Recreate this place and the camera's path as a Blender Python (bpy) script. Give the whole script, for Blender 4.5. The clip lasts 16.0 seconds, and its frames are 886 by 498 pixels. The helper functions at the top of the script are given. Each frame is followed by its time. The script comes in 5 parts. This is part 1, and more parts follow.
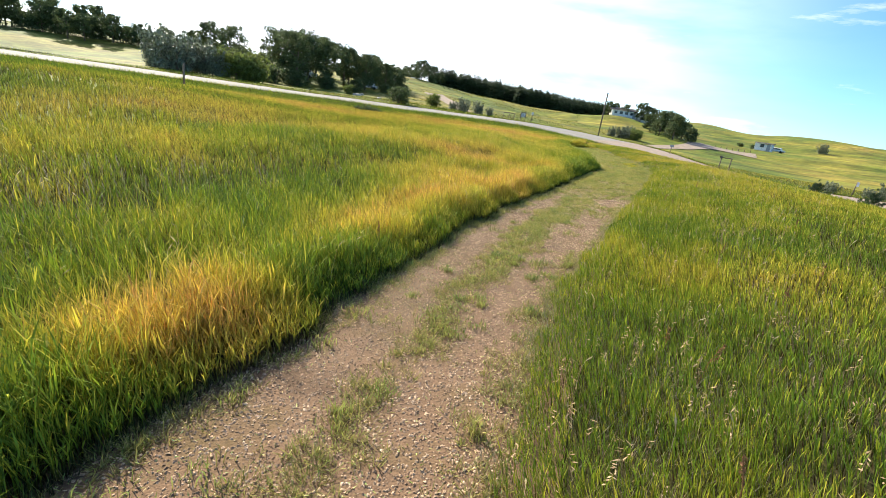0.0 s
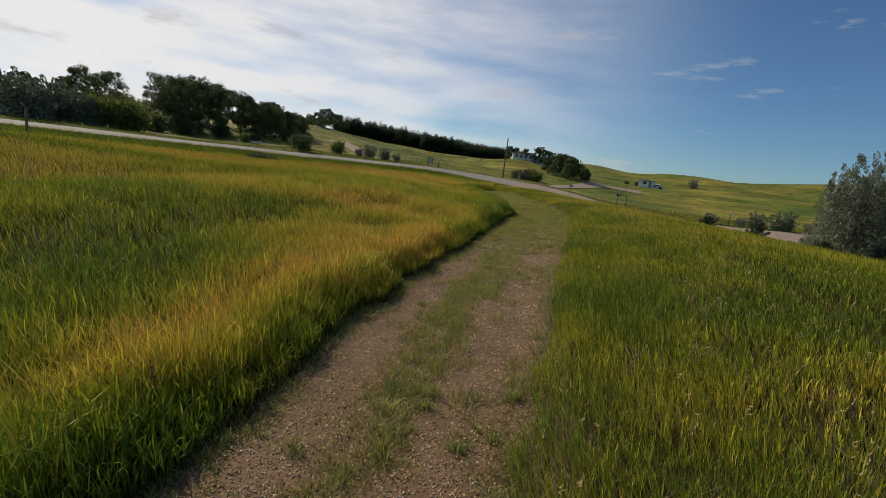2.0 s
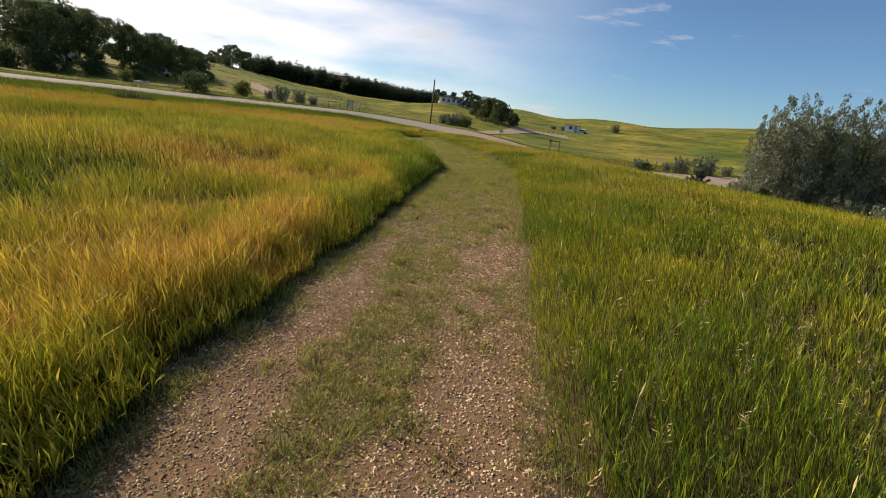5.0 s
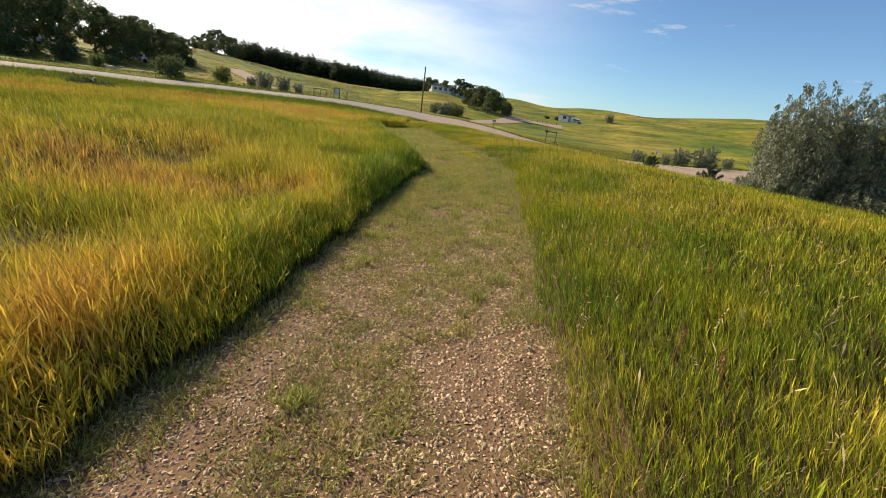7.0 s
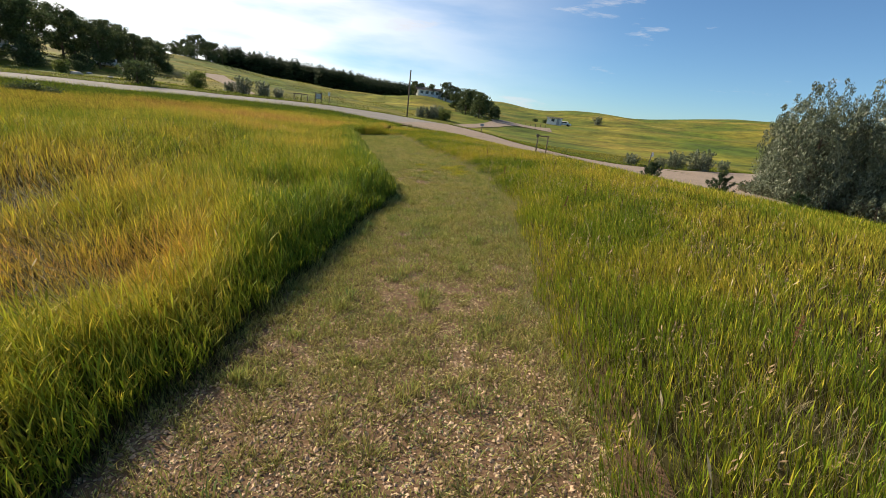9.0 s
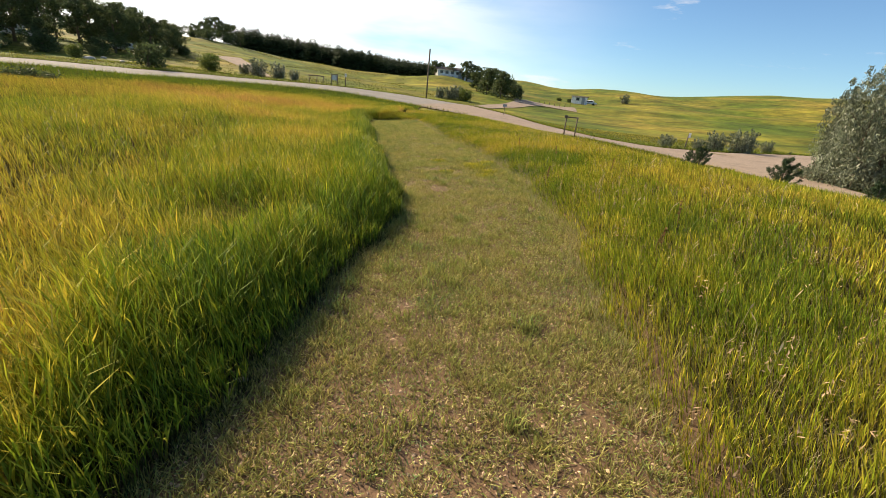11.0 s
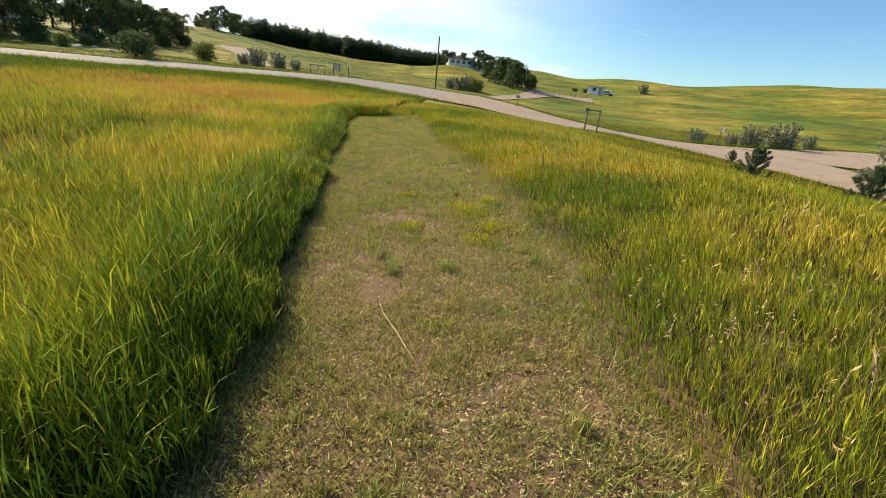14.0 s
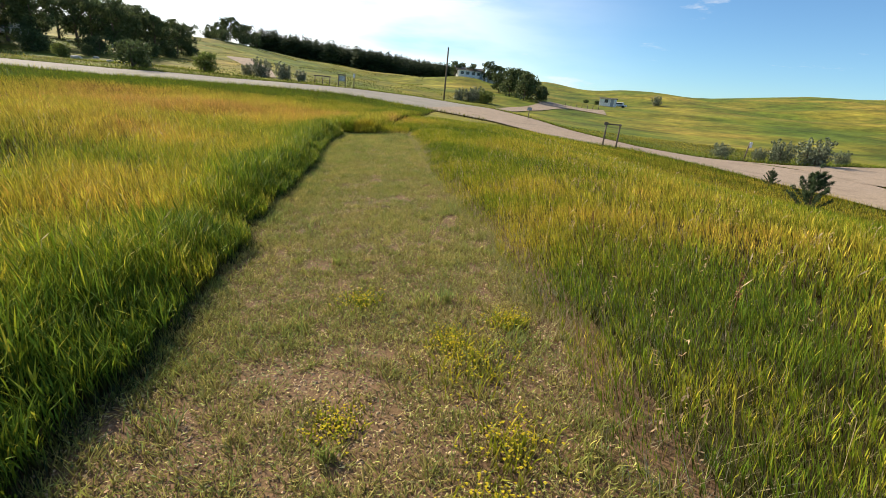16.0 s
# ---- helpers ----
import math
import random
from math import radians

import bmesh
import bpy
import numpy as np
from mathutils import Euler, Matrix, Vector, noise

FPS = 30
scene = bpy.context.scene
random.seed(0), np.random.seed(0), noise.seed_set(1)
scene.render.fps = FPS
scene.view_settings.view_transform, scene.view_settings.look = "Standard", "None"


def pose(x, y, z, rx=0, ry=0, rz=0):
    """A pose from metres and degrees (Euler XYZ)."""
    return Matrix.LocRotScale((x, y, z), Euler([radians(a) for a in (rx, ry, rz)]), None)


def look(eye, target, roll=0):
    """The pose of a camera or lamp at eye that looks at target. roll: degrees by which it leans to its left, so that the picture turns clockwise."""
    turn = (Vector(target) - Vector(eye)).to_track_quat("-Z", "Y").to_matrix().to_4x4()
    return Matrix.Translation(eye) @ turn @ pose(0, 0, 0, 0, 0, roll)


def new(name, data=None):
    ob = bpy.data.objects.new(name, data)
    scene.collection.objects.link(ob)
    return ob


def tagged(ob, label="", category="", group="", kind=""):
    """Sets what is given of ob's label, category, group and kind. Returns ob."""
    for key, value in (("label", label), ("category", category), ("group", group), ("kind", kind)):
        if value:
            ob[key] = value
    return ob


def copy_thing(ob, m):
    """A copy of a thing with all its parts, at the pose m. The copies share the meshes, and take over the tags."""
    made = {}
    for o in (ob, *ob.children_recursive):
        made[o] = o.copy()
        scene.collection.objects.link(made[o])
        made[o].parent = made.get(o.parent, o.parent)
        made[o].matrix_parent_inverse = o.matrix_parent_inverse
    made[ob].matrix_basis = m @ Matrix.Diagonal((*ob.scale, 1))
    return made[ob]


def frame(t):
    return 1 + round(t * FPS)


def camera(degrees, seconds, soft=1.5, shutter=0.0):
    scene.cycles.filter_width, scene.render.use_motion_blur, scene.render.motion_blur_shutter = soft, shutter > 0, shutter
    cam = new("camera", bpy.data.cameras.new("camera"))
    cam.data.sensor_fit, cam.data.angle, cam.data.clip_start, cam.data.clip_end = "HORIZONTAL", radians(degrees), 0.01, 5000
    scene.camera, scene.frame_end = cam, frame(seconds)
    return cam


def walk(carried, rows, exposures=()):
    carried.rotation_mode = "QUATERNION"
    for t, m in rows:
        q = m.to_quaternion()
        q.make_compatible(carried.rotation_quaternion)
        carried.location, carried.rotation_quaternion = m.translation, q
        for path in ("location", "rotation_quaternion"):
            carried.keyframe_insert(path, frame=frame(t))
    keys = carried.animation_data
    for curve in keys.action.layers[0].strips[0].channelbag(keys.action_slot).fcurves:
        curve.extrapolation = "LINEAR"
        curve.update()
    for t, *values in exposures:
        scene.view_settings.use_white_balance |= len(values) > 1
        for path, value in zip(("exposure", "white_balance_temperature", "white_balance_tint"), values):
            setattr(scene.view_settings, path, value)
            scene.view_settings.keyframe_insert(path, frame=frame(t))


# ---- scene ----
cam = camera(87.87, 16.0, soft=0.8)
PATH = [
    (0.0, pose(-0.320, -14.241, 1.493, 72.95, -8.03, 19.97)),
    (0.5, pose(-0.504, -13.666, 1.475, 74.53, -7.89, 17.79)),
    (1.0, pose(-0.625, -13.064, 1.484, 76.98, -7.86, 14.04)),
    (1.5, pose(-0.652, -12.440, 1.450, 79.06, -7.15, 10.09)),
    (2.0, pose(-0.694, -11.801, 1.452, 79.85, -6.82, 8.82)),
    (2.5, pose(-0.702, -11.169, 1.419, 79.96, -6.29, 8.18)),
    (3.0, pose(-0.760, -10.501, 1.386, 79.57, -6.22, 7.84)),
    (3.5, pose(-0.739, -9.814, 1.338, 77.88, -5.81, 4.56)),
    (6.0, pose(-0.544, -6.704, 1.340, 73.95, -6.92, -0.44)),
    (6.5, pose(-0.424, -6.045, 1.345, 73.78, -7.08, -0.45)),
    (7.0, pose(-0.434, -5.361, 1.353, 73.30, -6.91, -0.95)),
    (7.5, pose(-0.292, -4.690, 1.361, 73.42, -6.89, -1.28)),
    (8.0, pose(-0.253, -3.987, 1.367, 73.77, -6.56, -1.86)),
    (8.5, pose(-0.205, -3.293, 1.385, 74.21, -6.63, -2.41)),
    (9.0, pose(-0.165, -2.677, 1.433, 73.91, -6.26, -2.43)),
    (11.5, pose(-0.084, 0.290, 1.495, 71.20, -5.40, 0.24)),
    (12.0, pose(0.059, 0.949, 1.519, 71.19, -5.19, 0.08)),
    (12.5, pose(0.134, 1.619, 1.533, 71.07, -5.07, 0.98)),
    (13.0, pose(0.263, 2.304, 1.537, 70.54, -5.18, 1.22)),
    (13.5, pose(0.266, 3.026, 1.516, 70.27, -5.29, 1.73)),
    (14.0, pose(0.359, 3.699, 1.517, 70.25, -5.31, 1.45)),
    (14.5, pose(0.304, 4.391, 1.545, 70.17, -5.25, 1.34)),
    (15.0, pose(0.404, 5.076, 1.547, 70.22, -5.36, 1.35)),
    (15.5, pose(0.413, 5.793, 1.550, 70.65, -5.28, 1.77)),
    (16.0, pose(0.483, 6.493, 1.573, 71.38, -5.40, 2.62)),
]
EXPOSURES = [(0.0, 0.9, 6250, 9), (0.5, 0.1, 6350, 9), (1.0, -0.45, 6600, 10), (1.5, -0.68, 6600, 11), (2.5, -0.72, 6600, 12), (3.7, -0.6, 6800, 13), (5.8, 0.12, 7250, 16),
             (7.0, 0.22, 7200, 15), (8.0, 0.24, 7050, 14), (8.6, 0.14, 6850, 12), (9.2, 0.04, 6800, 12), (11.3, 0.4, 7350, 14), (13.0, 0.4, 7100, 11), (14.5, 0.4, 7000, 11), (16.0, 0.35, 6800, 10)]
walk(cam, PATH, EXPOSURES)

# ---- sky and sun ----
SUN_AZ, SUN_EL = -56.0, 33.0          # degrees right of the walk's heading, and above the horizon
world = bpy.data.worlds.new("sky")
scene.world = world
world.use_nodes = True
wn, wl = world.node_tree.nodes, world.node_tree.links
bg = wn["Background"]
bg.inputs["Strength"].default_value = 0.111
sky = wn.new("ShaderNodeTexSky")
sky.sky_type = "NISHITA"
sky.sun_disc = False
sky.sun_elevation = radians(SUN_EL)
sky.sun_rotation = radians(SUN_AZ)
sky.altitude = 900
sky.air_density, sky.dust_density, sky.ozone_density = 1.0, 0.35, 3.0
coord = wn.new("ShaderNodeTexCoord")
stretch = wn.new("ShaderNodeMapping")
stretch.inputs["Scale"].default_value = (2.2, 2.6, 11.0)
stretch.inputs["Rotation"].default_value = (0.0, 0.12, 0.5)
wisp = wn.new("ShaderNodeTexNoise")
wisp.inputs["Scale"].default_value = 2.3
wisp.inputs["Detail"].default_value = 7
wisp.inputs["Roughness"].default_value = 0.62
ramp = wn.new("ShaderNodeValToRGB")
ramp.color_ramp.elements[0].position, ramp.color_ramp.elements[1].position = 0.60, 0.80
mix = wn.new("ShaderNodeMix")
mix.data_type = "RGBA"
mix.inputs["B"].default_value = (7.0, 7.2, 7.6, 1)
wl.new(coord.outputs["Generated"], stretch.inputs["Vector"])
wl.new(stretch.outputs["Vector"], wisp.inputs["Vector"])
wl.new(wisp.outputs["Fac"], ramp.inputs["Fac"])
wl.new(ramp.outputs["Color"], mix.inputs["Factor"])
blue = wn.new("ShaderNodeMix")
blue.data_type, blue.blend_type = "RGBA", "MULTIPLY"
blue.inputs["Factor"].default_value = 1.0
blue.inputs["B"].default_value = (0.73, 0.99, 1.15, 1)
wl.new(sky.outputs["Color"], blue.inputs["A"])
# thin bright cloud about the sun
toward = wn.new("ShaderNodeVectorMath")
toward.operation = "DOT_PRODUCT"
toward.inputs[1].default_value = (math.sin(radians(SUN_AZ)) * 0.95, math.cos(radians(SUN_AZ)) * 0.95, 0.18)
wl.new(coord.outputs["Generated"], toward.inputs[0])
glow = wn.new("ShaderNodeMapRange")
glow.interpolation_type = "SMOOTHERSTEP"
glow.inputs["From Min"].default_value, glow.inputs["From Max"].default_value = 0.14, 1.08
glow.inputs["To Max"].default_value = 0.95
wl.new(toward.outputs["Value"], glow.inputs["Value"])
veil_noise = wn.new("ShaderNodeTexNoise")
veil_noise.inputs["Scale"].default_value, veil_noise.inputs["Detail"].default_value = 1.6, 6
wl.new(stretch.outputs["Vector"], veil_noise.inputs["Vector"])
veil_ramp = wn.new("ShaderNodeMapRange")
veil_ramp.inputs["From Min"].default_value, veil_ramp.inputs["From Max"].default_value = 0.12, 0.55
wl.new(veil_noise.outputs["Fac"], veil_ramp.inputs["Value"])
veil_fac = wn.new("ShaderNodeMath")
veil_fac.operation = "MULTIPLY"
wl.new(glow.outputs["Result"], veil_fac.inputs[0])
wl.new(veil_ramp.outputs["Result"], veil_fac.inputs[1])
veil = wn.new("ShaderNodeMix")
veil.data_type = "RGBA"
veil.inputs["B"].default_value = (12.5, 12.3, 12.0, 1)
wl.new(veil_fac.outputs[0], veil.inputs["Factor"])
wl.new(blue.outputs["Result"], veil.inputs["A"])
wl.new(veil.outputs["Result"], mix.inputs["A"])
wl.new(mix.outputs["Result"], bg.inputs["Color"])

sun = new("sun", bpy.data.lights.new("sun", "SUN"))
sun.data.energy, sun.data.angle, sun.data.color = 6.3, radians(0.6), (1.0, 0.89, 0.70)
a, e = radians(SUN_AZ), radians(SUN_EL)
sun.matrix_world = look((math.sin(a) * math.cos(e) * 50, math.cos(a) * math.cos(e) * 50, math.sin(e) * 50), (0, 0, 0))

rng = np.random.default_rng(7)


# ---- materials ----
def material(name, colours, scale=3.0, rough=0.85, bump=0.2, detail=6, spots=None, metal=0.0, translucent=0.0, fine=0.0, island=0.0, per_object=0.0, spec=0.12):
    """Noise between the colours, a second finer noise in value, and a bump."""
    m = bpy.data.materials.new(name)
    m.use_nodes = True
    n, l = m.node_tree.nodes, m.node_tree.links
    bsdf = n["Principled BSDF"]
    tc = n.new("ShaderNodeTexCoord")
    n1 = n.new("ShaderNodeTexNoise")
    n1.inputs["Scale"].default_value, n1.inputs["Detail"].default_value = scale, detail
    n1.inputs["Roughness"].default_value = 0.62
    l.new(tc.outputs["Object"], n1.inputs["Vector"])
    r = n.new("ShaderNodeValToRGB")
    els = r.color_ramp.elements
    while len(els) < len(colours):
        els.new(0.5)
    for i, c in enumerate(colours):
        els[i].position = 0.3 + 0.4 * i / max(1, len(colours) - 1)
        els[i].color = (*c, 1)
    l.new(n1.outputs["Fac"], r.inputs["Fac"])
    n2 = n.new("ShaderNodeTexNoise")
    n2.inputs["Scale"].default_value, n2.inputs["Detail"].default_value = scale * (fine or 9.0), 4
    l.new(tc.outputs["Object"], n2.inputs["Vector"])
    hsv = n.new("ShaderNodeHueSaturation")
    l.new(r.outputs["Color"], hsv.inputs["Color"])
    vary = n.new("ShaderNodeMapRange")
    vary.inputs["From Min"].default_value, vary.inputs["From Max"].default_value = 0.3, 0.7
    vary.inputs["To Min"].default_value, vary.inputs["To Max"].default_value = 0.72, 1.28
    l.new(n2.outputs["Fac"], vary.inputs["Value"])
    value = vary.outputs["Result"]
    if island or per_object:
        src = n.new("ShaderNodeNewGeometry").outputs["Random Per Island"] if island else n.new("ShaderNodeObjectInfo").outputs["Random"]
        k = n.new("ShaderNodeMapRange")
        k.inputs["To Min"].default_value, k.inputs["To Max"].default_value = 1 - (island or per_object), 1 + (island or per_object)
        l.new(src, k.inputs["Value"])
        mul = n.new("ShaderNodeMath")
        mul.operation = "MULTIPLY"
        l.new(value, mul.inputs[0])
        l.new(k.outputs["Result"], mul.inputs[1])
        value = mul.outputs[0]
    l.new(value, hsv.inputs["Value"])
    l.new(hsv.outputs["Color"], bsdf.inputs["Base Color"])
    bsdf.inputs["Roughness"].default_value, bsdf.inputs["Metallic"].default_value = rough, metal
    bsdf.inputs["Specular IOR Level"].default_value = spec
    if bump:
        b = n.new("ShaderNodeBump")
        b.inputs["Strength"].default_value, b.inputs["Distance"].default_value = bump, 0.02
        l.new(n2.outputs["Fac"], b.inputs["Height"])
        l.new(b.outputs["Normal"], bsdf.inputs["Normal"])
    if translucent:
        t = n.new("ShaderNodeBsdfTranslucent")
        l.new(hsv.outputs["Color"], t.inputs["Color"])
        mx = n.new("ShaderNodeMixShader")
        mx.inputs["Fac"].default_value = translucent
        l.new(bsdf.outputs["BSDF"], mx.inputs[1])
        l.new(t.outputs["BSDF"], mx.inputs[2])
        l.new(mx.outputs["Shader"], n["Material Output"].inputs["Surface"])
    return m


def grass_material(name, green, yellow, orange, base=(0.10, 0.085, 0.03), island=0.42, translucent=0.45, tip_dry=0.0):
    """Blades: the attribute dry runs green > yellow > orange, tip runs from the root upwards."""
    m = bpy.data.materials.new(name)
    m.use_nodes = True
    n, l = m.node_tree.nodes, m.node_tree.links
    bsdf = n["Principled BSDF"]
    dry, tip = n.new("ShaderNodeAttribute"), n.new("ShaderNodeAttribute")
    dry.attribute_name, tip.attribute_name = "dry", "tip"
    geo = n.new("ShaderNodeNewGeometry")
    spread = n.new("ShaderNodeMath")
    spread.operation = "MULTIPLY_ADD"
    few = n.new("ShaderNodeMath")
    few.operation = "POWER"
    few.inputs[1].default_value = 3.0
    l.new(geo.outputs["Random Per Island"], few.inputs[0])
    l.new(few.outputs[0], spread.inputs[0])
    spread.inputs[1].default_value = 0.42
    l.new(dry.outputs["Fac"], spread.inputs[2])
    r = n.new("ShaderNodeValToRGB")
    els = r.color_ramp.elements
    els[0].position, els[0].color = 0.0, (green[0] * 0.5, green[1] * 0.66, green[2] * 1.2, 1)
    els[1].position, els[1].color = 1.0, (*orange, 1)
    el = els.new(0.24)
    el.color = (*green, 1)
    el = els.new(0.62)
    el.color = (*yellow, 1)
    top_dry = n.new("ShaderNodeMath")           # blades dry from the tip downwards
    top_dry.operation = "MULTIPLY_ADD"
    l.new(tip.outputs["Fac"], top_dry.inputs[0])
    top_dry.inputs[1].default_value = tip_dry
    l.new(spread.outputs[0], top_dry.inputs[2])
    shift = n.new("ShaderNodeMath")
    shift.operation = "SUBTRACT"
    shift.inputs[1].default_value = tip_dry * 0.7
    l.new(top_dry.outputs[0], shift.inputs[0])
    l.new(shift.outputs[0], r.inputs["Fac"])
    # foot colour fades out upwards; a dark one paints shade onto the blades
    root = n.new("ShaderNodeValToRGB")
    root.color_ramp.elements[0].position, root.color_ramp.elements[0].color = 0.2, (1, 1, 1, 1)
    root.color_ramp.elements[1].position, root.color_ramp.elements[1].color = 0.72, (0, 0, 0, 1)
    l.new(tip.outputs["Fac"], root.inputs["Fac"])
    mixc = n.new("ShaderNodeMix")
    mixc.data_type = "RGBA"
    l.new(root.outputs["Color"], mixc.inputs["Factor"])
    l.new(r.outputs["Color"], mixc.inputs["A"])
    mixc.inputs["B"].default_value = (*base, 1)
    hsv = n.new("ShaderNodeHueSaturation")
    k = n.new("ShaderNodeMapRange")
    k.inputs["To Min"].default_value, k.inputs["To Max"].default_value = 1 - island, 1 + island
    wob = n.new("ShaderNodeMath")
    wob.operation = "PINGPONG"
    l.new(geo.outputs["Random Per Island"], wob.inputs[0])
    wob.inputs[1].default_value = 0.13
    k.inputs["From Max"].default_value = 0.13
    l.new(wob.outputs[0], k.inputs["Value"])
    l.new(k.outputs["Result"], hsv.inputs["Value"])
    l.new(mixc.outputs["Result"], hsv.inputs["Color"])
    l.new(hsv.outputs["Color"], bsdf.inputs["Base Color"])
    bsdf.inputs["Roughness"].default_value = 0.6
    bsdf.inputs["Specular IOR Level"].default_value = 0.12
    t = n.new("ShaderNodeBsdfTranslucent")
    l.new(hsv.outputs["Color"], t.inputs["Color"])
    mx = n.new("ShaderNodeMixShader")
    mx.inputs["Fac"].default_value = translucent
    l.new(bsdf.outputs["BSDF"], mx.inputs[1])
    l.new(t.outputs["BSDF"], mx.inputs[2])
    l.new(mx.outputs["Shader"], n["Material Output"].inputs["Surface"])
    return m


# near-black brown base: dead lower leaves plus painted shade low in the grass
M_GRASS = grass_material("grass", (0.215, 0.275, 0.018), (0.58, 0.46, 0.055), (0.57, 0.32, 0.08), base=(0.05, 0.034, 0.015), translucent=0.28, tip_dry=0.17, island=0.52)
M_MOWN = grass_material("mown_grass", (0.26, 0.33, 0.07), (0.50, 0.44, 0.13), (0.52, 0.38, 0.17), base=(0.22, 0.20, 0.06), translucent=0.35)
M_STRAW = material("straw", [(0.50, 0.39, 0.20), (0.68, 0.57, 0.34)], scale=9, island=0.3, bump=0)
M_SEED = material("seed_head", [(0.40, 0.31, 0.17), (0.55, 0.45, 0.28)], scale=9, island=0.3, bump=0, translucent=0.3)
M_GROUND = material("prairie_ground", [(0.06, 0.10, 0.012), (0.115, 0.15, 0.016), (0.21, 0.19, 0.026), (0.36, 0.26, 0.05)], scale=0.035, fine=13, bump=0.8, detail=15)
hill = M_GROUND.node_tree.nodes.new("ShaderNodeTexNoise")      # value noise: uneven grass tone, with the bumpy terraced slopes' shading painted in
hill.inputs["Scale"].default_value, hill.inputs["Detail"].default_value, hill.inputs["Roughness"].default_value = 0.16, 9, 0.72
hmap = M_GROUND.node_tree.nodes.new("ShaderNodeMapping")
hmap.inputs["Scale"].default_value = (0.6, 1.0, 3.0)
hmap.inputs["Rotation"].default_value = (0, 0, 0.35)
htc = M_GROUND.node_tree.nodes.new("ShaderNodeTexCoord")
hval = M_GROUND.node_tree.nodes.new("ShaderNodeMapRange")
hval.inputs["From Min"].default_value, hval.inputs["From Max"].default_value = 0.33, 0.67
hval.inputs["To Min"].default_value, hval.inputs["To Max"].default_value = 0.35, 1.25
hmul = M_GROUND.node_tree.nodes.new("ShaderNodeHueSaturation")
M_GROUND.node_tree.links.new(htc.outputs["Object"], hmap.inputs["Vector"])
M_GROUND.node_tree.links.new(hmap.outputs["Vector"], hill.inputs["Vector"])
M_GROUND.node_tree.links.new(hill.outputs["Fac"], hval.inputs["Value"])
M_GROUND.node_tree.links.new(hval.outputs["Result"], hmul.inputs["Value"])
M_GROUND.node_tree.links.new(M_GROUND.node_tree.nodes["Hue/Saturation/Value"].outputs["Color"], hmul.inputs["Color"])
th = M_GROUND.node_tree.nodes.new("ShaderNodeAttribute")       # dead thatch under the tall grass, darkened to paint shade between the blades
th.attribute_name = "thatch_shade"
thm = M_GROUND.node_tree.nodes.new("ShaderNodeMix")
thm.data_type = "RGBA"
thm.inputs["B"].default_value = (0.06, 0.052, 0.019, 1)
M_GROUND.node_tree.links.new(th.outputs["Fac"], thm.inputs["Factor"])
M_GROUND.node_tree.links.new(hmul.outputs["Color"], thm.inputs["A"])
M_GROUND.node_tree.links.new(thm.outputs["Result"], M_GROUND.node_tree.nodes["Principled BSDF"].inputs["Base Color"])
M_DIRT = material("path_dirt", [(0.09, 0.055, 0.032), (0.17, 0.105, 0.062), (0.12, 0.08, 0.036)], scale=1.6, fine=40, bump=0.45, detail=8)
M_PEBBLE = material("pebbles", [(0.29, 0.185, 0.11), (0.54, 0.39, 0.255)], scale=5, island=0.55, bump=0.1, rough=0.8)
M_ASPHALT = material("worn_road", [(0.21, 0.195, 0.17), (0.28, 0.26, 0.23)], scale=0.4, fine=30, bump=0.3, detail=8)
M_GRAVEL = material("gravel_road", [(0.24, 0.185, 0.14), (0.31, 0.245, 0.19), (0.21, 0.165, 0.12)], scale=0.35, fine=30, bump=0.5, detail=9)
M_BARK = material("bark", [(0.10, 0.075, 0.055), (0.18, 0.14, 0.105)], scale=4, bump=0.6)
M_LEAF = material("leaves", [(0.06, 0.085, 0.032), (0.11, 0.14, 0.055)], scale=0.6, island=0.5, bump=0, translucent=0.3, rough=0.6)
M_LEAF_LIGHT = material("light_leaves", [(0.12, 0.155, 0.035), (0.19, 0.22, 0.06)], scale=0.6, island=0.4, bump=0, translucent=0.35, rough=0.6)
M_SILVER = material("silver_leaves", [(0.095, 0.12, 0.068), (0.21, 0.235, 0.15)], scale=1.2, island=0.55, bump=0, translucent=0.15, rough=0.4, spec=0.4)
M_PINE = material("pine_needles", [(0.030, 0.05, 0.02), (0.06, 0.085, 0.03)], scale=0.8, island=0.35, bump=0, translucent=0.12, rough=0.7)
M_PINE_NEAR = material("young_pine_needles", [(0.045, 0.075, 0.035), (0.09, 0.125, 0.06)], scale=3, island=0.35, bump=0, translucent=0.2, rough=0.6)
M_WOOD = material("weathered_wood", [(0.11, 0.085, 0.065), (0.21, 0.17, 0.135)], scale=5, bump=0.4)
M_METAL = material("galvanised_steel", [(0.45, 0.45, 0.44), (0.6, 0.6, 0.6)], scale=6, metal=0.8, rough=0.45, bump=0.05)
M_WHITE = material("white_paint", [(0.70, 0.69, 0.66), (0.82, 0.81, 0.78)], scale=2, rough=0.6, bump=0.05)
M_GREY = material("grey_panel", [(0.25, 0.27, 0.28), (0.36, 0.38, 0.39)], scale=2, rough=0.5, bump=0.05)
M_ROOF = material("dark_roof", [(0.06, 0.055, 0.05), (0.11, 0.10, 0.095)], scale=3, rough=0.8)
M_GLASS = material("dark_glass", [(0.02, 0.025, 0.03), (0.03, 0.035, 0.04)], scale=2, rough=0.08, bump=0, spec=0.5)
M_RUBBER = material("rubber", [(0.02, 0.02, 0.02), (0.035, 0.035, 0.035)], scale=5, rough=0.8)
M_WATER = material("pond_water", [(0.02, 0.03, 0.035), (0.03, 0.04, 0.045)], scale=0.3, rough=0.06, bump=0.06, spec=0.5)


